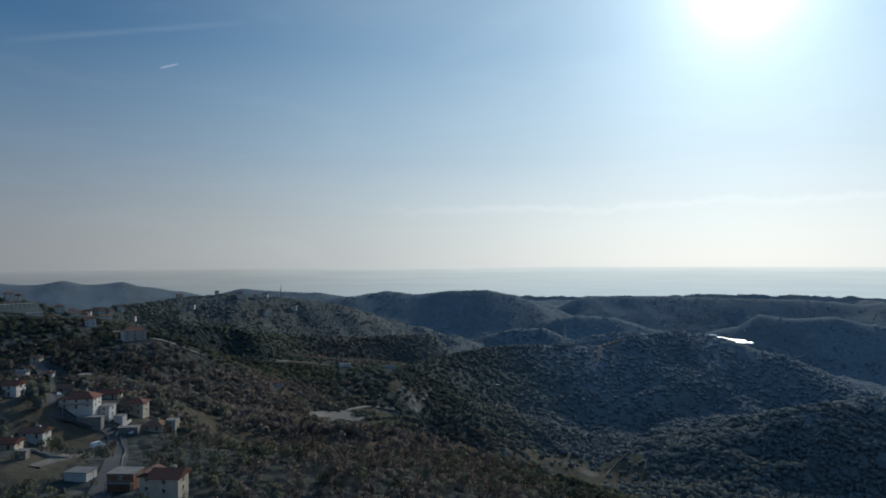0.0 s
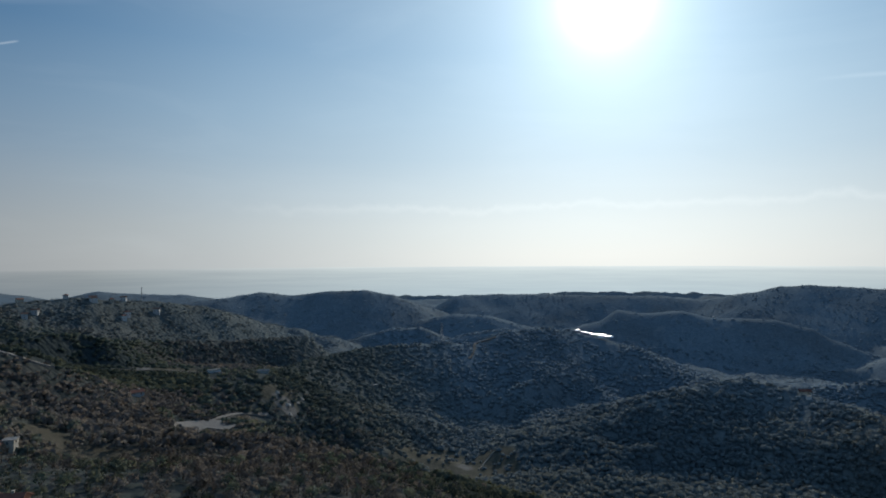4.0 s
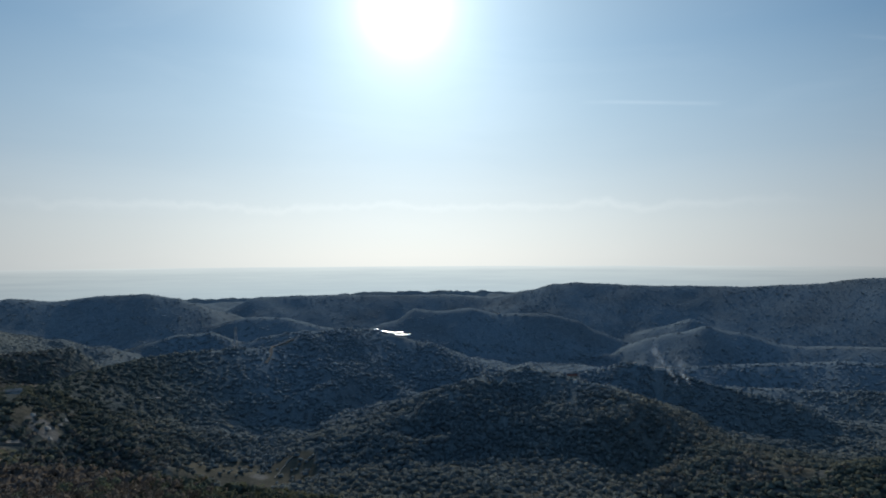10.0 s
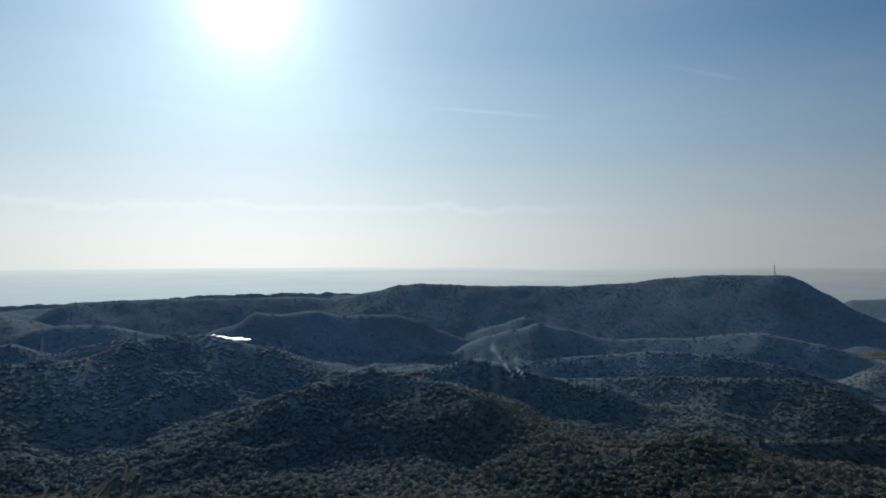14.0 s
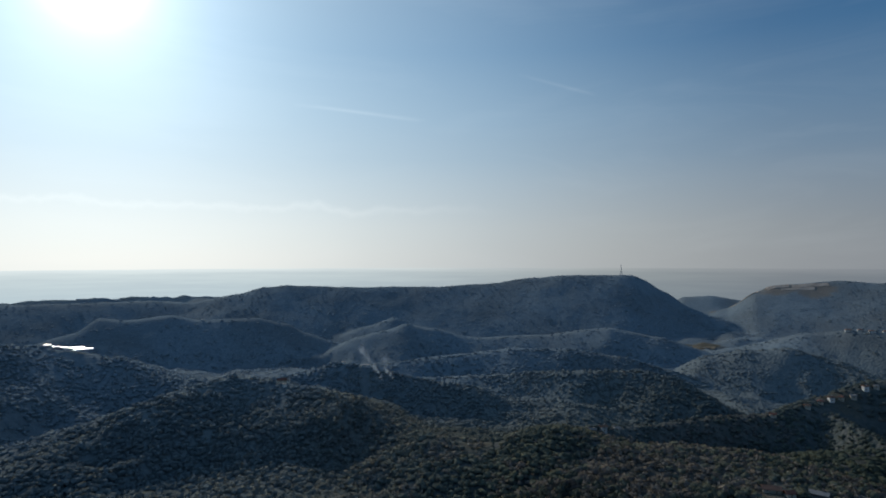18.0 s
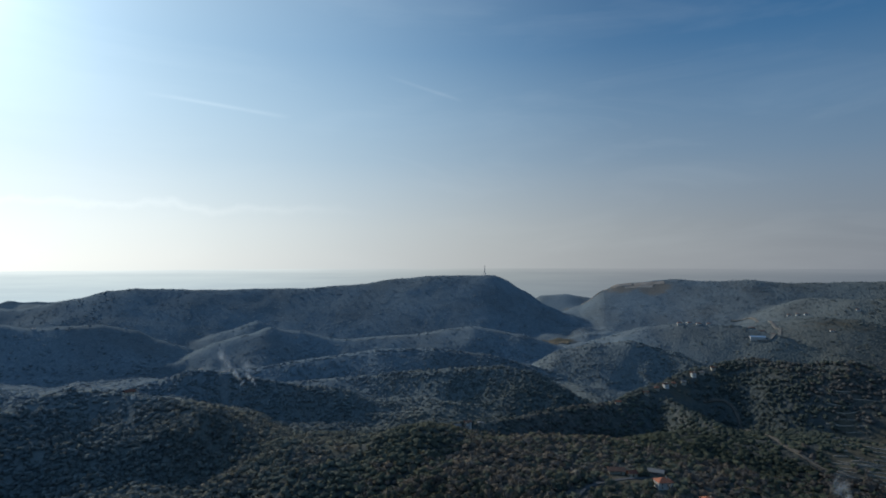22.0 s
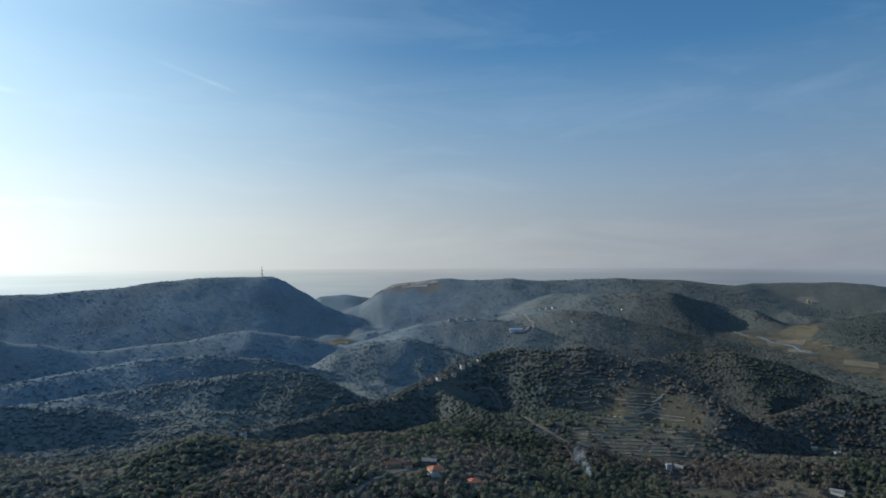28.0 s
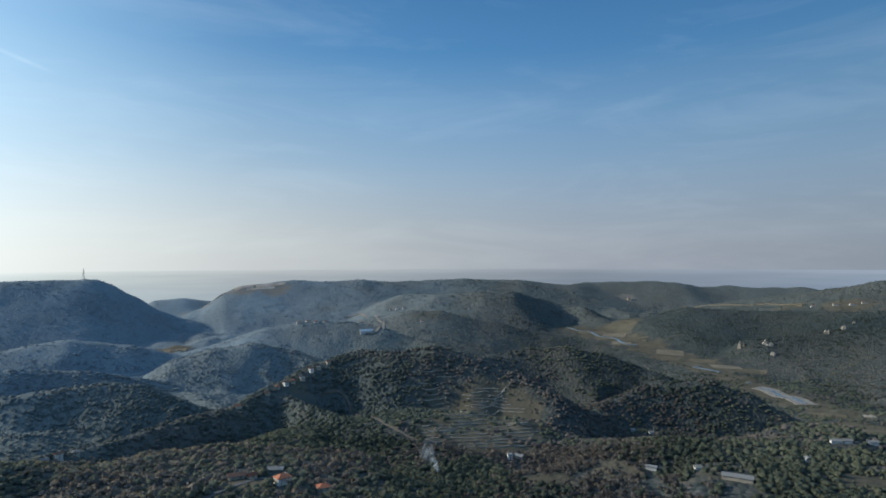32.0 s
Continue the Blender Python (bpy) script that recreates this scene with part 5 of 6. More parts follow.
for p, turn, tiles, look_of in (((977.5, 80.0), 10, RED_TILE, "red"), ((1043.2, 41.4), 25, OLD_TILE, "brown"), ((1073.7, 25.2), 0, RED_TILE, "red"), ((1091.9, 11.7), 30, OLD_TILE, "brown"), ((1104.0, -1.2), -10, RED_TILE, "red"),
                                ((1112.9, -16.5), 15, GREY_SHEET, "grey"), ((1136.5, -32.4), 30, OLD_TILE, "brown"), ((1148.1, -46.5), 5, GREY_SHEET, "grey"), ((1165.2, -65.5), 20, OLD_TILE, "brown"), ((719.1, 252.0), 10, GREY_SHEET, "grey"), ((736.5, 244.7), 30, OLD_TILE, "brown"), ((761.8, 235.3), 0, GREY_SHEET, "grey")):
    house("house", p, 7.5, 6.5, 2 if turn > 25 else 1, facing(p, turn), "gable" if turn > 5 else "hip", WHITE if turn > 25 else CREAM, tiles, "pale house with a %s roof on the hamlet ridge" % look_of, group="hamlet houses")
for p, w in (((2139.9, -22.0), 16), ((2149.4, -50.5), 12), ((2138.6, -78.7), 14), ((2147.2, -109.7), 12), ((2137.3, -233.7), 16), ((2133.9, -262.9), 18), ((2120.1, -290.9), 14), ((2840.8, -448.5), 14), ((2828.2, -476.0), 12), ((2814.9, -505.9), 14),
             ((2289.4, -484.0), 12), ((2771.5, -672.6), 12), ((1987.8, -2111.6), 20), ((1946.5, -2149.7), 22), ((1929.6, -2186.3), 18), ((2054.7, -2069.1), 16), ((2676.0, -782.4), 10)):
    house("house", p, w * 1.1, 10.0, 1, facing(p, w), "hip", WHITE, OLD_TILE, "distant white house on a far hill", windows=False, group="distant houses", chimney=False)
p = (2054.1, -239.7)
house("hall", p, 42.0, 16.0, 1, facing(p, 10), "gable", WHITE, BRIGHT_SHEET, "large white hall with a bright metal roof", windows=False, category="hall", chimney=False, rise=3.0, high=5.0)


# ---- glinting greenhouses behind the middle hill ----
def polytunnel(xy, length, span, turn, tilt=7.0):
    x, y = xy
    z = ground_at(x, y)
    thing = tagged(new("greenhouse"), "long greenhouse with a glinting curved plastic roof", "greenhouse", "greenhouses")
    thing.matrix_basis = pose(x, y, z + 3.0, 0, 0, turn)
    rise = 3.6
    far = math.hypot(x, y)
    for back in (0, 14, 28):
        CLEAR.append((x * (1 - back / far), y * (1 - back / far), length * 0.55))
    bm = bmesh.new()
    rows = []
    for k in range(13):
        a = radians(-70 + 140 * k / 12)
        rows.append([bm.verts.new((e * length / 2, math.sin(a) / math.sin(radians(70)) * span / 2, rise + (math.cos(a) - 1) * span * 0.42)) for e in (-1, -0.33, 0.33, 1)])
    for a, b in zip(rows, rows[1:]):
        for j in range(3):
            bm.faces.new((a[j], a[j + 1], b[j + 1], b[j]))
    part("cover", bm, BRIGHT_SHEET, thing, "glossy plastic cover")
    for e in (-1, 1):
        bm = bmesh.new()
        bm.faces.new([bm.verts.new((e * length / 2, math.sin(radians(-70 + 14 * k)) / math.sin(radians(70)) * span / 2, rise + (math.cos(radians(-70 + 14 * k)) - 1) * span * 0.42)) for k in range(11)])
        part("end_wall", bm, WHITE, thing)
    for k in range(7):
        bm = bmesh.new()
        px = -length / 2 + length * k / 6
        for sy in (-1, 1):
            rod(bm, (px, sy * span * 0.49, -6.0), (px, sy * span * 0.49, rise - span * 0.27), 0.06, 0.06, 6)
        part("post", bm, STEEL, thing)


for p, length, span, turn in (((503.0, 1045.2), 30, 8, -24), ((510.3, 1030.6), 28, 8, -24), ((481.5, 1055.3), 12, 5, -24), ((471.3, 1063.0), 10, 5, -24), ((489.6, 1051.6), 10, 5, -24)):
    polytunnel(p, length, span, turn)


p = (2227.2, 4145.9)
house("greenhouse_hall", p, 105.0, 34.0, 1, facing(p), "gable", WHITE, BRIGHT_SHEET, "far greenhouse hall glinting on the hazy plain", windows=False, category="greenhouse", chimney=False, rise=2.9, high=5.0)
p = (2075.5, 4223.9)
house("greenhouse_hall", p, 60.0, 24.0, 1, facing(p), "gable", WHITE, BRIGHT_SHEET, "small far greenhouse hall on the hazy plain", windows=False, category="greenhouse", chimney=False, rise=2.0, high=5.0)


# ---- pylon, mast, street lamps and poles ----
def pylon(xy, high, base, title, label, category, stout=0.2):
    x, y = xy
    thing = tagged(new(title), label, category)
    thing.matrix_basis = pose(x, y, ground_at(x, y) - 0.5, 0, 0, 20)
    for sx, sy in ((-1, -1), (1, -1), (1, 1), (-1, 1)):
        bm = bmesh.new()
        rod(bm, (sx * base, sy * base, 0), (sx * base * 0.22, sy * base * 0.22, high), stout, stout * 0.7, 6)
        part("leg", bm, STEEL, thing)
    many = 7
    for k in range(many):
        za, zb = high * k / many, high * (k + 1) / many
        ra, rb = base * (1 - 0.78 * k / many), base * (1 - 0.78 * (k + 1) / many)
        bm = bmesh.new()
        for (ax, ay), (bx, by) in (((-1, -1), (1, -1)), ((1, -1), (1, 1)), ((1, 1), (-1, 1)), ((-1, 1), (-1, -1))):
            rod(bm, (ax * ra, ay * ra, za), (bx * rb, by * rb, zb), stout * 0.5, stout * 0.5, 5)
            rod(bm, (bx * ra, by * ra, za), (ax * rb, ay * rb, zb), stout * 0.5, stout * 0.5, 5)
        part("bracing", bm, STEEL, thing)
    return thing, high


thing, high = pylon((204.8, 1023.9), 34.0, 3.0, "power_pylon", "grey lattice power pylon on the wooded crest", "pylon", 0.32)
for k, w in ((0.78, 4.5), (0.88, 3.6), (0.97, 2.6)):
    bm = bmesh.new()
    box(bm, -w, w, -0.15, 0.15, high * k, high * k + 0.35)
    part("cross_arm", bm, STEEL, thing)
thing, high = pylon((2920.9, 878.1), 44.0, 3.6, "radio_mast", "tall lattice radio mast on the far ridge", "mast", 0.8)
bm = bmesh.new()
rod(bm, (0, 0, high), (0, 0, high + 9), 0.25, 0.12)
part("antenna", bm, STEEL, thing)
thing, high = pylon((-368.2, 1381.5), 30.0, 1.6, "radio_mast", "slim lattice mast on the village hill", "mast", 0.35)


def pole(xy, high, label, lamp_arm=False):
    x, y = xy
    thing = tagged(new("street_lamp" if lamp_arm else "utility_pole"), label, "street lamp" if lamp_arm else "pole", "roadside poles")
    thing.matrix_basis = pose(x, y, ground_at(x, y) - 0.3, 0, 0, random.uniform(0, 90))
    bm = bmesh.new()
    rod(bm, (0, 0, 0), (0, 0, high), 0.14, 0.08)
    part("post", bm, STEEL if lamp_arm else WOOD, thing)
    bm = bmesh.new()
    if lamp_arm:
        rod(bm, (0, 0, high - 0.1), (1.4, 0, high + 0.25), 0.05, 0.05, 6)
        part("arm", bm, STEEL, thing)
        bm = bmesh.new()
        box(bm, 1.2, 1.9, -0.15, 0.15, high + 0.15, high + 0.32, 0.04)
        part("lamp_head", bm, CONCRETE, thing)
    else:
        box(bm, -0.9, 0.9, -0.06, 0.06, high - 0.7, high - 0.55)
        part("cross_arm", bm, WOOD, thing)


for spot in ((-117.2, 204.3), (-150.9, 274.8), (-184.4, 295.1), (-128.1, 242.8)):
    pole(spot, 8.0, "grey street lamp beside the village road", True)
for spot in ((-202.4, 301.4), (-119.4, 283.4), (-242.6, 494.2), (-245.1, 481.1), (-240.8, 732.4), (-283.0, 480.9)):
    pole(spot, 9.0, "brown wooden utility pole among the houses")


# ---- vehicles ----
def car(xy, turn, length, width, high, paint, title, label):
    x, y = xy
    z = ground_at(x, y) + 0.32
    thing = tagged(new(title), label, "van" if title == "van" else "car", "parked vehicles")
    thing.matrix_basis = pose(x, y, z, 0, 0, turn)
    bm = bmesh.new()
    outline = ([(0, 0.35), (0, high * 0.55), (0.25, high * 0.95), (0.7, high), (length * 0.70, high), (length * 0.84, high * 0.60), (length * 0.99, high * 0.48), (length, 0.35)] if title == "van" else
               [(0, 0.35), (0.05, high * 0.6), (length * 0.12, high * 0.64), (length * 0.24, high), (length * 0.56, high), (length * 0.72, high * 0.66), (length * 0.97, high * 0.55), (length, 0.35)])
    sides = [[bm.verts.new((px - length / 2, sy * (width / 2 - (0.12 if pz > high * 0.7 else 0.0)), pz)) for px, pz in outline] for sy in (-1, 1)]
    bm.faces.new(sides[0][::-1]), bm.faces.new(sides[1])
    for k in range(len(outline)):
        j = (k + 1) % len(outline)
        bm.faces.new((sides[0][k], sides[0][j], sides[1][j], sides[1][k]))
    part("body", bm, paint, thing)
    bm = bmesh.new()
    box(bm, length * (0.40 if title == "car" else 0.46) - length / 2, length * 0.60 - length / 2, -width / 2 - 0.01, width / 2 + 0.01, high * 0.66, high * 0.9)
    part("side_window", bm, GLASS, thing)
    for wx in (length * 0.18, length * 0.80):
        for sy in (-1, 1):
            bm = bmesh.new()
            rod(bm, (wx - length / 2, sy * (width / 2 - 0.2), 0.33), (wx - length / 2, sy * (width / 2 + 0.01), 0.33), 0.33, 0.33, 14)
            wheel = part("wheel", bm, RUBBER, thing)
            bm = bmesh.new()
            rod(bm, (wx - length / 2, sy * (width / 2 + 0.01), 0.33), (wx - length / 2, sy * (width / 2 + 0.02), 0.33), 0.19, 0.19, 10)
            part("rim", bm, STEEL, wheel)


car((-159.2, 280.5), 62, 5.6, 2.1, 2.5, CAR_PAINT, "van", "white panel van parked on the village lane")
car((-181.7, 295.1), 130, 4.2, 1.7, 1.45, DARK_PAINT, "car", "dark car parked beside the village road")
car((-162.5, 302.6), 70, 4.2, 1.7, 1.45, DARK_PAINT, "car", "dark car parked outside the garages")
car((-196.1, 310.8), 120, 4.2, 1.7, 1.45, CAR_PAINT, "car", "white car on the village road")
car((-152.2, 299.5), 60, 4.2, 1.7, 1.45, CAR_PAINT, "car", "white car beside the road bend")


# ---- walls, terraces, cliffs and quarry ----
def low_wall(title, points, high, thick, mat, label, category="wall", lift=0.0, group=""):
    line = []
    for a, b in zip(points, points[1:]):
        a, b = Vector((*a, 0)), Vector((*b, 0))
        many = max(2, int((b - a).length / 3))
        line += [a.lerp(b, k / many) for k in range(many)]
    line.append(Vector((*points[-1], 0)))
    bm = bmesh.new()
    rings = []
    for k, p in enumerate(line):
        way = (line[min(k + 1, len(line) - 1)] - line[max(k - 1, 0)]).normalized()
        side = Vector((-way.y, way.x, 0)) * thick / 2
        z = ground_at(p.x, p.y) + lift
        top = high * (0.85 + 0.3 * noise.noise(p * 0.35))
        rings.append([bm.verts.new(v) for v in ((p.x - side.x, p.y - side.y, z - 1.0), (p.x + side.x, p.y + side.y, z - 1.0), (p.x + side.x * 0.8, p.y + side.y * 0.8, z + top), (p.x - side.x * 0.8, p.y - side.y * 0.8, z + top))])
    for a, b in zip(rings, rings[1:]):
        for j in range(4):
            bm.faces.new((a[j], b[j], b[(j + 1) % 4], a[(j + 1) % 4]))
    bm.faces.new(rings[0]), bm.faces.new(rings[-1][::-1])
    tagged(new(title, mesh_of(title, bm, mat)), label, category, group)


low_wall("field_wall", [(170.2, 651.4), (182.0, 668.6), (192.5, 678.8), (202.0, 685.4)], 1.4, 1.0, STONE, "pale dry stone wall across a rough field")
low_wall("garden_wall", [(-158.2, 294.7), (-160.3, 303.8), (-160.7, 313.8)], 1.8, 0.4, WHITE, "white garden wall along the road")
low_wall("garden_wall", [(-163.7, 242.4), (-150.9, 234.7), (-145.4, 236.3)], 1.2, 0.4, CONCRETE, "grey concrete garden wall")
low_wall("retaining_wall", [(-121.1, 229.5), (-142.8, 274.0), (-156.8, 295.5)], 1.0, 0.4, CONCRETE, "grey retaining wall above the road")
low_wall("garden_wall", [(-208.9, 298.7), (-253.4, 377.3), (-283.2, 436.7)], 1.6, 0.4, WHITE, "white garden wall on a terrace")
def terrace(*row):
    low_wall("terrace_wall", row, 1.2, 1.1, STONE, "dry stone terrace wall on the abandoned olive slope", "terrace wall", 0.1, "terrace walls")


terrace((1036.7, -313.2), (1033.6, -323.5), (1033.5, -333.7), (1033.0, -344.8), (1029.6, -354.9))
terrace((1029.8, -305.0), (1027.5, -312.5), (1028.1, -320.7), (1028.7, -329.0), (1026.3, -336.4))
terrace((1026.4, -345.6), (1024.2, -352.0), (1022.0, -358.3), (1028.2, -367.7), (1025.6, -374.9))
terrace((1034.4, -289.1), (1029.1, -296.7), (1023.8, -304.2), (1021.3, -312.5), (1021.6, -321.7))
terrace((1021.8, -330.8), (1019.4, -338.1), (1016.6, -346.3), (1019.8, -355.5), (1022.9, -364.7))
terrace((1024.4, -291.3), (1016.9, -306.2), (1014.7, -323.5), (1012.5, -339.8), (1015.4, -359.0))
terrace((1011.7, -302.6), (1009.8, -308.9), (1007.8, -315.3), (1008.4, -323.4), (1009.2, -330.7))
terrace((1009.4, -339.7), (1013.2, -347.1), (1013.9, -354.3), (1009.1, -358.7), (1006.9, -365.0))
terrace((1013.1, -287.0), (1007.9, -294.4), (1005.4, -302.6), (1003.0, -310.8), (1000.4, -318.9))
terrace((1003.5, -328.8), (1006.5, -338.7), (1009.8, -347.8), (1007.3, -355.0), (1001.6, -362.0))
terrace((1010.0, -264.4), (1006.1, -289.9), (995.8, -313.4), (1005.0, -343.2), (993.4, -366.9))
terrace((995.2, -261.5), (962.4, -267.9), (949.8, -279.3), (966.0, -298.3), (993.0, -322.3))
terrace((1001.8, -334.1), (997.2, -347.4), (989.7, -359.6), (982.1, -371.5), (974.3, -383.3))
terrace((905.9, -235.4), (916.9, -252.5), (921.5, -269.1), (937.6, -288.6), (959.1, -310.3))
terrace((985.0, -327.5), (991.9, -344.5), (984.4, -356.6), (976.8, -368.5), (969.1, -380.2))
terrace((872.3, -221.5), (891.7, -253.4), (915.7, -288.1), (961.6, -331.1), (971.8, -364.7))
terrace((858.9, -225.6), (858.6, -238.1), (869.7, -253.9), (875.0, -267.5), (877.1, -281.1))
terrace((880.5, -290.0), (882.5, -302.9), (878.6, -313.9), (875.0, -323.9), (873.7, -335.7))
terrace((839.6, -216.4), (844.6, -232.5), (855.3, -249.7), (862.6, -267.1), (861.3, -281.1))
terrace((861.8, -289.0), (863.3, -303.2), (855.8, -315.1), (848.5, -326.0), (857.8, -343.4))
terrace((815.4, -188.8), (824.7, -225.4), (844.0, -266.3), (844.5, -302.4), (846.4, -339.6))
terrace((805.2, -165.5), (803.6, -186.8), (807.0, -210.3), (804.3, -231.6), (812.3, -257.0))
terrace((813.1, -264.5), (813.6, -281.6), (819.8, -300.1), (822.5, -318.4), (833.2, -340.2))
terrace((788.8, -170.5), (787.1, -191.4), (790.4, -214.4), (784.7, -234.4), (786.9, -257.5))
terrace((796.2, -267.7), (802.4, -286.5), (805.4, -304.4), (810.8, -323.6), (821.4, -345.2))
terrace((775.6, -160.2), (772.9, -198.4), (768.5, -236.3), (776.7, -278.1), (796.6, -326.7))
terrace((758.7, -153.0), (757.3, -173.8), (761.3, -195.4), (758.8, -216.2), (758.8, -237.1))
terrace((756.9, -243.2), (757.9, -259.2), (764.2, -277.4), (764.6, -293.6), (775.8, -314.2))
terrace((745.1, -159.5), (749.4, -181.4), (750.3, -202.0), (747.6, -222.5), (747.5, -243.1))
terrace((748.3, -250.0), (749.2, -265.9), (749.8, -281.8), (752.9, -298.8), (763.9, -319.4))
terrace((730.9, -154.4), (737.4, -192.1), (733.3, -228.3), (738.9, -268.1), (740.1, -306.4))
terrace((1089.3, -228.6), (1086.5, -241.7), (1086.2, -256.3), (1086.0, -269.9))
terrace((1079.0, -233.7), (1077.9, -252.2), (1073.6, -269.9), (1069.0, -287.5))
terrace((1070.6, -215.4), (1068.1, -227.2), (1068.5, -239.6), (1068.7, -252.1))
terrace((1056.0, -226.6), (1057.0, -236.0), (1057.9, -245.4), (1058.8, -254.8))
terrace((1044.9, -221.2), (1047.3, -237.8), (1046.9, -252.9), (1043.1, -268.2))
terrace((1038.0, -209.7), (1037.6, -226.6), (1039.7, -244.1), (1035.8, -260.2))
terrace((1029.0, -223.7), (1029.6, -234.7), (1030.3, -244.8), (1028.0, -254.2))
terrace((1019.4, -210.8), (1020.4, -220.8), (1021.2, -230.8), (1018.9, -241.1))
terrace((946.2, -194.7), (946.0, -210.1), (989.0, -236.9), (1005.6, -257.4))
terrace((902.8, -197.0), (911.7, -212.1), (905.7, -223.9), (905.5, -237.0))
terrace((844.0, -170.3), (842.5, -177.3), (844.0, -184.9), (851.2, -193.9))
terrace((824.9, -173.6), (828.7, -184.7), (832.2, -196.0), (838.8, -207.3))
terrace((812.4, -174.8), (806.5, -187.5), (809.1, -202.2), (817.3, -218.6))


def crag(title, xy, w, high, deep, label, seed, mat=CLIFF):
    """A bare eroded face: a lumpy slab set into the slope."""
    x, y = xy
    z = ground_at(x, y)
    bm = bmesh.new()
    cols, rows = 16, 9
    grid = []
    for j in range(rows):
        row = []
        for i in range(cols):
            u, v = i / (cols - 1) - 0.5, j / (rows - 1)
            q = Vector((u * w / 9, v * high / 9, seed))
            bump = noise.fractal(q, 1.0, 2.0, 4)
            edge = 1 - (2 * abs(u)) ** 3
            crown_line = 0.72 + 0.28 * noise.noise(Vector((u * 5 + seed, seed, 0)))
            row.append(bm.verts.new((u * w * (1 - 0.12 * v), deep * (v - 0.5) * 0.9 - bump * deep * 0.18 - deep * 0.10 * edge, (v * edge * crown_line - 0.34) * high + bump * high * 0.06)))
        grid.append(row)
    for a, b in zip(grid, grid[1:]):
        for i in range(cols - 1):
            bm.faces.new((a[i], a[i + 1], b[i + 1], b[i]))
    back = [bm.verts.new((v.co.x, v.co.y + deep, v.co.z - high * 0.3)) for v in grid[-1]]
    for i in range(cols - 1):
        bm.faces.new((grid[-1][i], grid[-1][i + 1], back[i + 1], back[i]))
    ob = tagged(new(title, mesh_of(title, bm, mat)), label, "cliff", "bare cliffs")
    ob.matrix_basis = pose(x, y, z, 0, 0, facing(xy))


crag("cliff", (1733.0, -1450.7), 32, 50, 16, "pale eroded cliff in a wooded hillside", 1.0)
crag("cliff", (1682.8, -1508.5), 60, 36, 18, "pale eroded cliff with a sunlit ledge", 2.0)
crag("cliff", (1630.7, -1482.7), 26, 28, 12, "small bare patch of eroded rock", 3.0)
crag("cliff", (1651.5, -1713.7), 24, 26, 14, "pale grey bare rock face in woods", 4.0)
crag("cliff", (1643.4, -1776.4), 26, 26, 14, "pale grey bare rock face in woods", 5.0)
crag("cliff", (1676.3, -1854.8), 20, 14, 12, "pale bare rock on a wooded slope", 6.0)
crag("cliff", (3162.9, -1888.9), 50, 50, 30, "pale landslip scar on a far valley side", 7.0)
crag("cliff", (1003.6, -1146.9), 40, 9, 14, "low pale earth bank by the river", 8.0)
for bench, wide in ((((3330, 462), (3345, 395), (3362, 330)), 26.0), (((3372, 300), (3388, 262), (3402, 205)), 44.0), (((3392, 190), (3404, 120), (3418, 40)), 40.0), (((3352, 235), (3362, 170), (3372, 95)), 22.0)):
    strip("quarry_bench", bench, wide, QUARRY, "pale bench of an open quarry on the ridge", "quarry", 1.5, step=9.0)
crag("rock", (557.4, 273.9), 16, 6, 8, "flat pale rock outcrop on a wooded knoll", 13.0, STONE)

for p, wide in (((-47.0, 697.4), 9), ((-36.1, 686.1), 11), ((-25.9, 704.5), 8), ((-32.4, 674.2), 7), ((-21.8, 719.7), 7)):
    crag("rock", p, wide, 3.2, 5, "pale tumbled rock beside a gravel track", wide * 1.7, STONE)


# ---- single trees near the village ----
def tree_parts(seed, high, evergreen):
    rng = random.Random(seed)
    bm = bmesh.new()
    rod(bm, (0, 0, -0.4), (0.1, 0.05, high * 0.38), 0.16 + high * 0.012, 0.11, 8)
    for k in range(6):
        a = k * 1.05 + rng.random()
        reach = high * (0.2 + 0.1 * rng.random())
        lift = high * (0.30 + 0.05 * k)
        rod(bm, (0.08, 0.04, lift * 0.8), (math.cos(a) * reach, math.sin(a) * reach, lift + high * 0.28), 0.085, 0.03, 6)
    trunk_mesh = mesh_of("trunk", bm, BARK)
    crown = spray_mesh("crown", np.array([[0, 0, high * 0.10]]), np.array([high]), np.array([high * (0.85 if evergreen else 0.8)]), np.array([rng.random()]),
                       150 if evergreen else 120, 0.055 if evergreen else 0.05, 0.8, OLIVE if rng.random() < 0.3 and evergreen else EVERGREEN if evergreen else TWIGS, seed, 0.45 if evergreen else 0.2, 0.15)
    return trunk_mesh, crown


KINDS = [(tree_parts(700 + k, h, green), green) for k, (h, green) in enumerate(((5.5, True), (6.5, True), (4.5, True), (7.0, False), (6.0, False), (8.0, False), (5.0, True), (5.0, False)))]
x, y, rng = scatter_trees(2600, 140, 330, 909)
ok = keep(x, y, rng, 0.3)
bearing = np.degrees(np.arctan2(x, y))
ok &= (bearing > -42) & (bearing < 10)
for px, py in list(zip(x[ok], y[ok]))[:298]:
    (trunk_mesh, crown), green = KINDS[int(rng.integers(len(KINDS)))]
    thing = new("tree")
    thing.matrix_basis = pose(px, py, ground_at(px, py), 0, 0, rng.uniform(0, 360)) @ Matrix.Scale(rng.uniform(0.75, 1.2), 4)
    tagged(thing, "evergreen tree with a dense dark crown on the slope" if green else "bare winter tree with thin brown branches", "tree", "hillside trees")
    shared("trunk", trunk_mesh, thing, Matrix())
    shared("crown", crown, thing, Matrix())


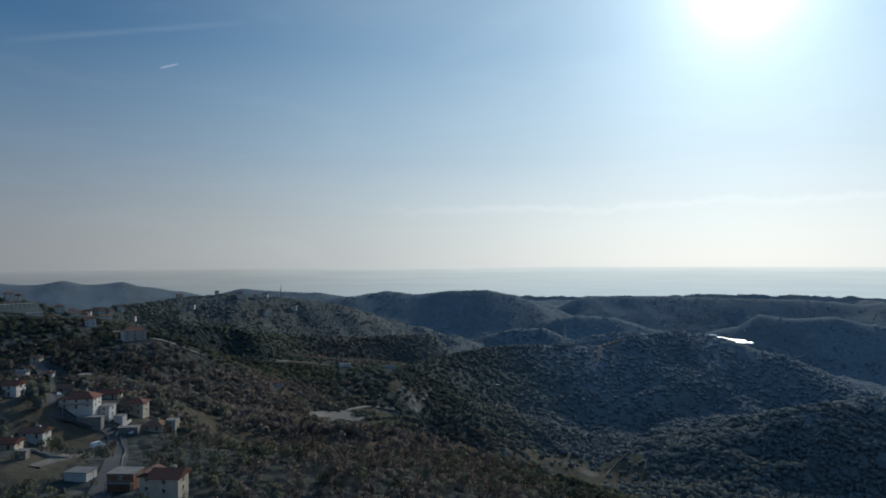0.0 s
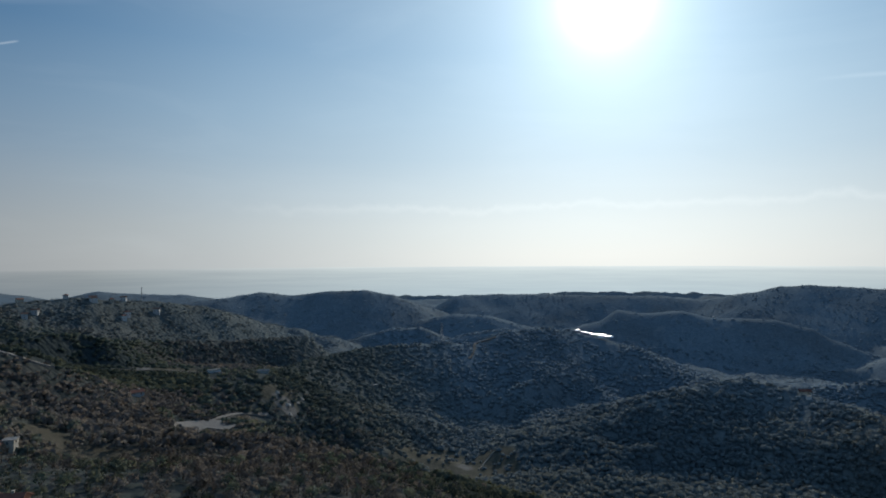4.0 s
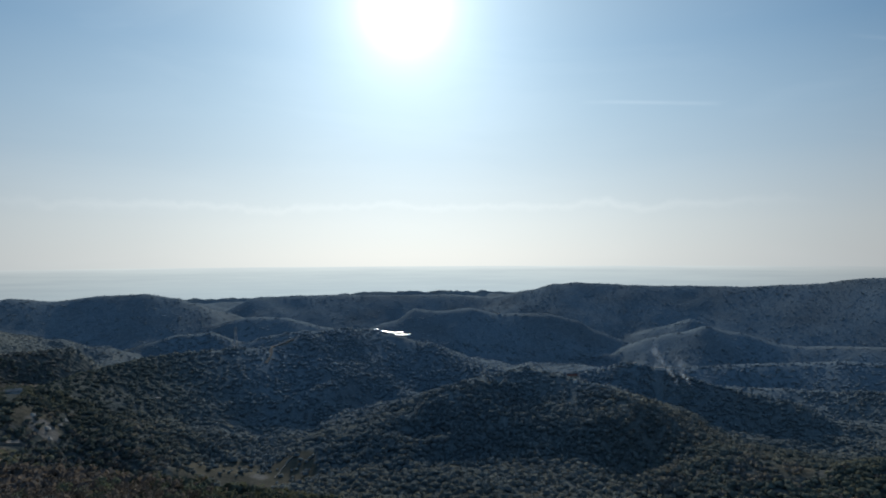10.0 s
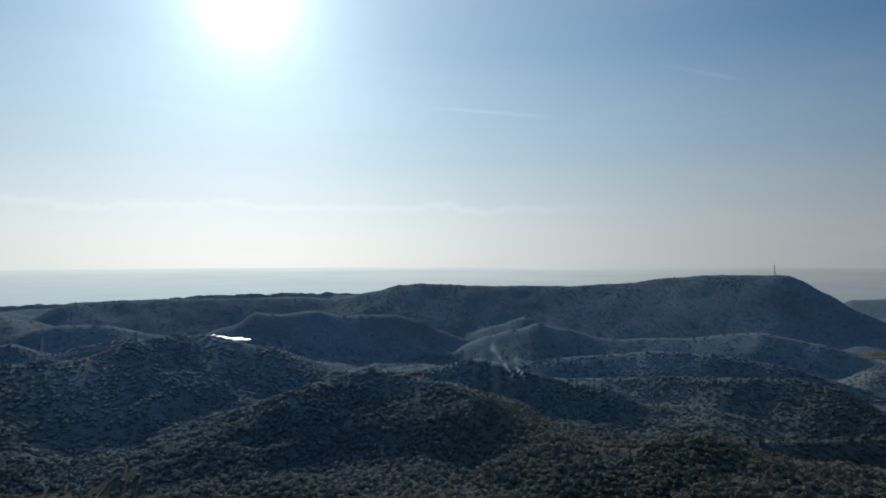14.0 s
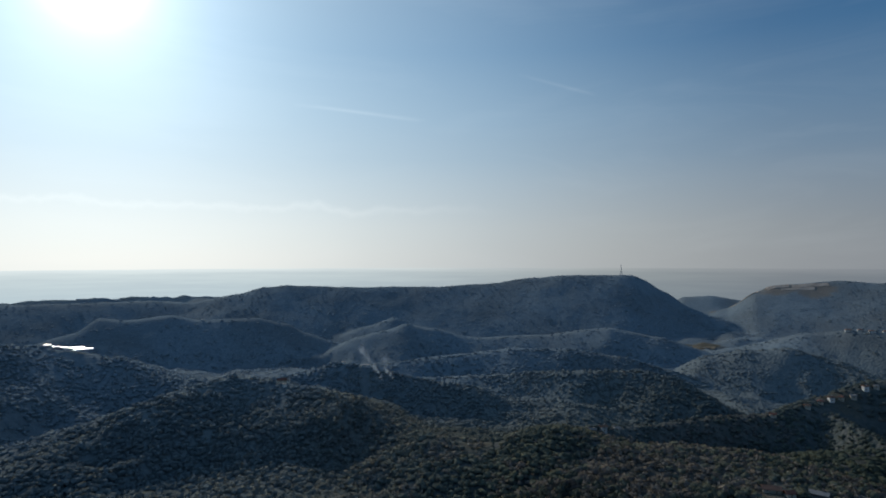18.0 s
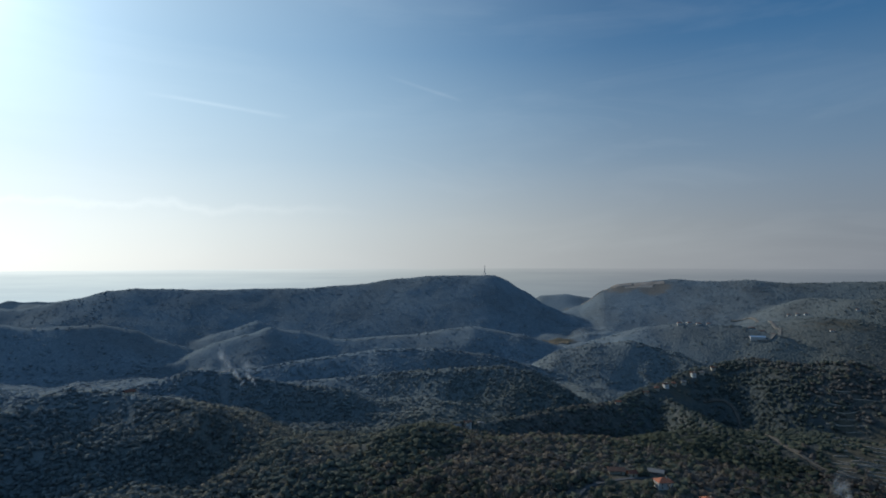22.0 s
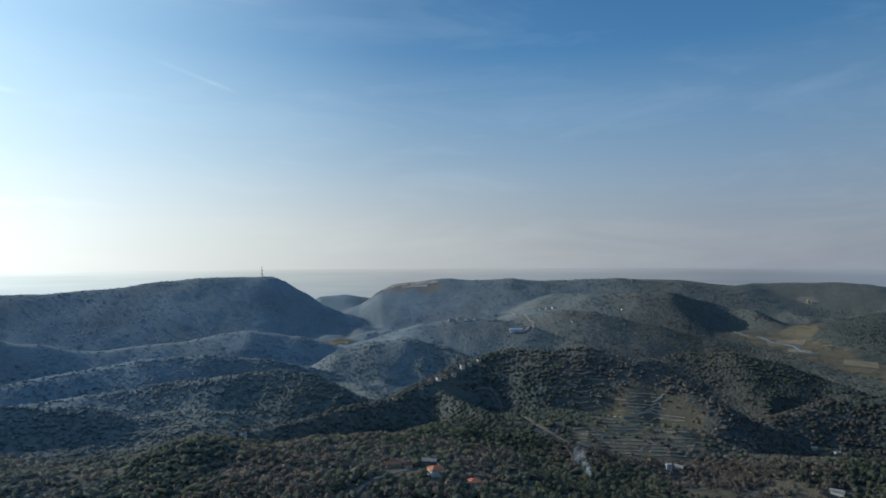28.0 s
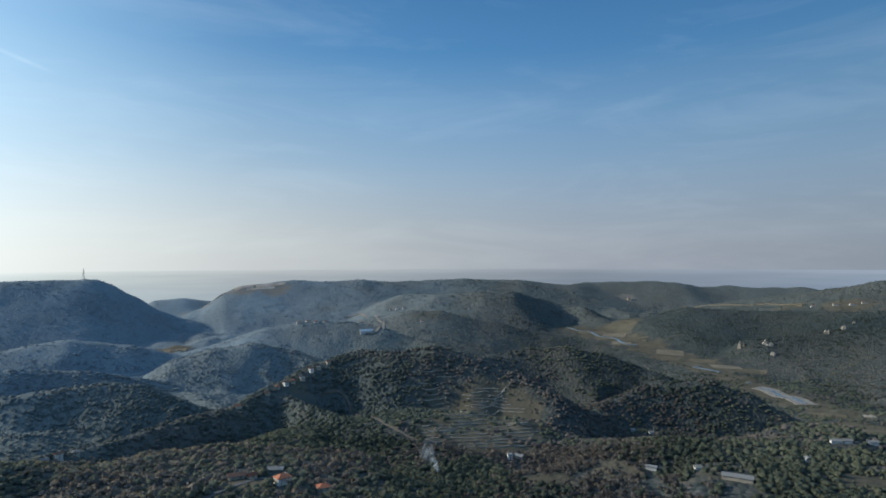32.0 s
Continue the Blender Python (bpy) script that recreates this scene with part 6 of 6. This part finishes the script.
# ---- smoke of garden fires ----
def smoke_material():
    m, n = material("thin_smoke")
    soft = n.add("ShaderNodeAttribute", {"attribute_name": "soft"}).outputs["Fac"]
    place = n.add("ShaderNodeNewGeometry").outputs["Position"]
    curl = n.ramp(n.noise(0.25, 4, 0.6, place, 1.0), (0.35, (0, 0, 0)), (0.7, (1, 1, 1)))
    cover = n.math("MULTIPLY", n.math("MULTIPLY", soft, soft), n.math("MULTIPLY", n.math("ADD", 0.35, n.math("MULTIPLY", curl, 0.65)), 0.95))
    a = n.add("ShaderNodeMixShader", None, i0=0.5, i1=n.add("ShaderNodeBsdfDiffuse", None, Color=(0.66, 0.73, 0.79, 1)), i2=n.add("ShaderNodeBsdfTranslucent", None, Color=(0.66, 0.73, 0.79, 1)))
    n.add("ShaderNodeOutputMaterial", None, Surface=n.add("ShaderNodeMixShader", None, i0=cover, i1=n.add("ShaderNodeBsdfTransparent"), i2=a))
    return m


SMOKE = smoke_material()


def plume(xy, high, drift, seed, puffs=46, spread_to=7.0):
    """A thin column of smoke: soft-edged wisps that widen as they rise and drift."""
    rng = random.Random(seed)
    x, y = xy
    z = ground_at(x, y)
    bm = bmesh.new()
    soft = []
    for k in range(puffs):
        s = (k + rng.random()) / puffs
        sway = math.sin(s * 5 + seed) * high * 0.07
        r = 0.8 + spread_to * s ** 0.8 * (0.6 + 0.5 * rng.random())
        mid = Vector((drift[0] * s ** 1.3 + sway + rng.gauss(0, r * 0.3), drift[1] * s ** 1.3 + rng.gauss(0, r * 0.3), high * s))
        turn = Euler((radians(90 + rng.uniform(-35, 35)), rng.uniform(-0.5, 0.5), rng.uniform(0, 6.3))).to_matrix()
        hub = bm.verts.new(mid)
        soft.append(1.0 - 0.45 * s)
        ring = []
        for j in range(9):
            a = 2 * math.pi * j / 9
            ring.append(bm.verts.new(mid + turn @ Vector((math.cos(a) * r * (0.8 + 0.4 * rng.random()), math.sin(a) * r * (1.0 + 0.5 * rng.random()), 0.15 * r * rng.random()))))
            soft.append(0.0)
        for j in range(9):
            bm.faces.new((hub, ring[j], ring[(j + 1) % 9]))
    mesh = mesh_of("smoke_plume", bm, SMOKE)
    layer = mesh.attributes.new("soft", "FLOAT", "POINT")
    layer.data.foreach_set("value", soft)
    ob = tagged(new("smoke_plume", mesh), "thin bluish smoke rising from a garden fire", "smoke", "smoke plumes")
    ob.location = (x, y, z)


plume((843.8, 678.8), 82, (-34, 20), 1, 28, 11.0)
plume((870.0, 669.9), 56, (-26, 12), 2, 24, 10.0)
plume((640.0, -152.0), 34, (-9, 16), 3, 20, 11.0)


# ---- woods ----
plant("shrubs", "KIND scrub and hedges between the village houses", 9000, 130, 430, (1.0, 2.6), 16, 0.16, 91, 0.7, 1.3)
plant("trees", "KIND trees among gardens and orchards", 5200, 150, 330, (3.0, 6.0), 60, 0.075, 95, 0.7)
plant("trees", "KIND trees covering the nearest slopes", 19000, 325, 520, (2.2, 8.0), 24, 0.115, 101, 0.62, 1.15, 0.2, 1.0, 0.5)
plant("trees", "KIND trees covering the nearer slopes", 36000, 520, 800, (2.0, 6.0), 10, 0.14, 111, 0.5, 1.6, 0.14, 1.0, 0.4, 0.78)
plant("wood", "KIND woods on the middle hills", 60000, 800, 1300, (1.8, 4.6), 3, 0.17, 202, 0.44, 2.0, 0.12, 1.2, 0.3, 0.72)
plant("wood", "KIND woods on the outer hills", 54000, 1300, 1950, (1.8, 3.8), 1, 0.14, 252, 0.26, 2.7, 0.07, 1.4, 0.2, 0.5)
plant("far_wood", "KIND woods on the far ridges", 52000, 1950, 3650, (1.8, 3.4), 1, 0.10, 303, 0.12, 3.6, 0.03, 1.5, 0.15, 0.42)
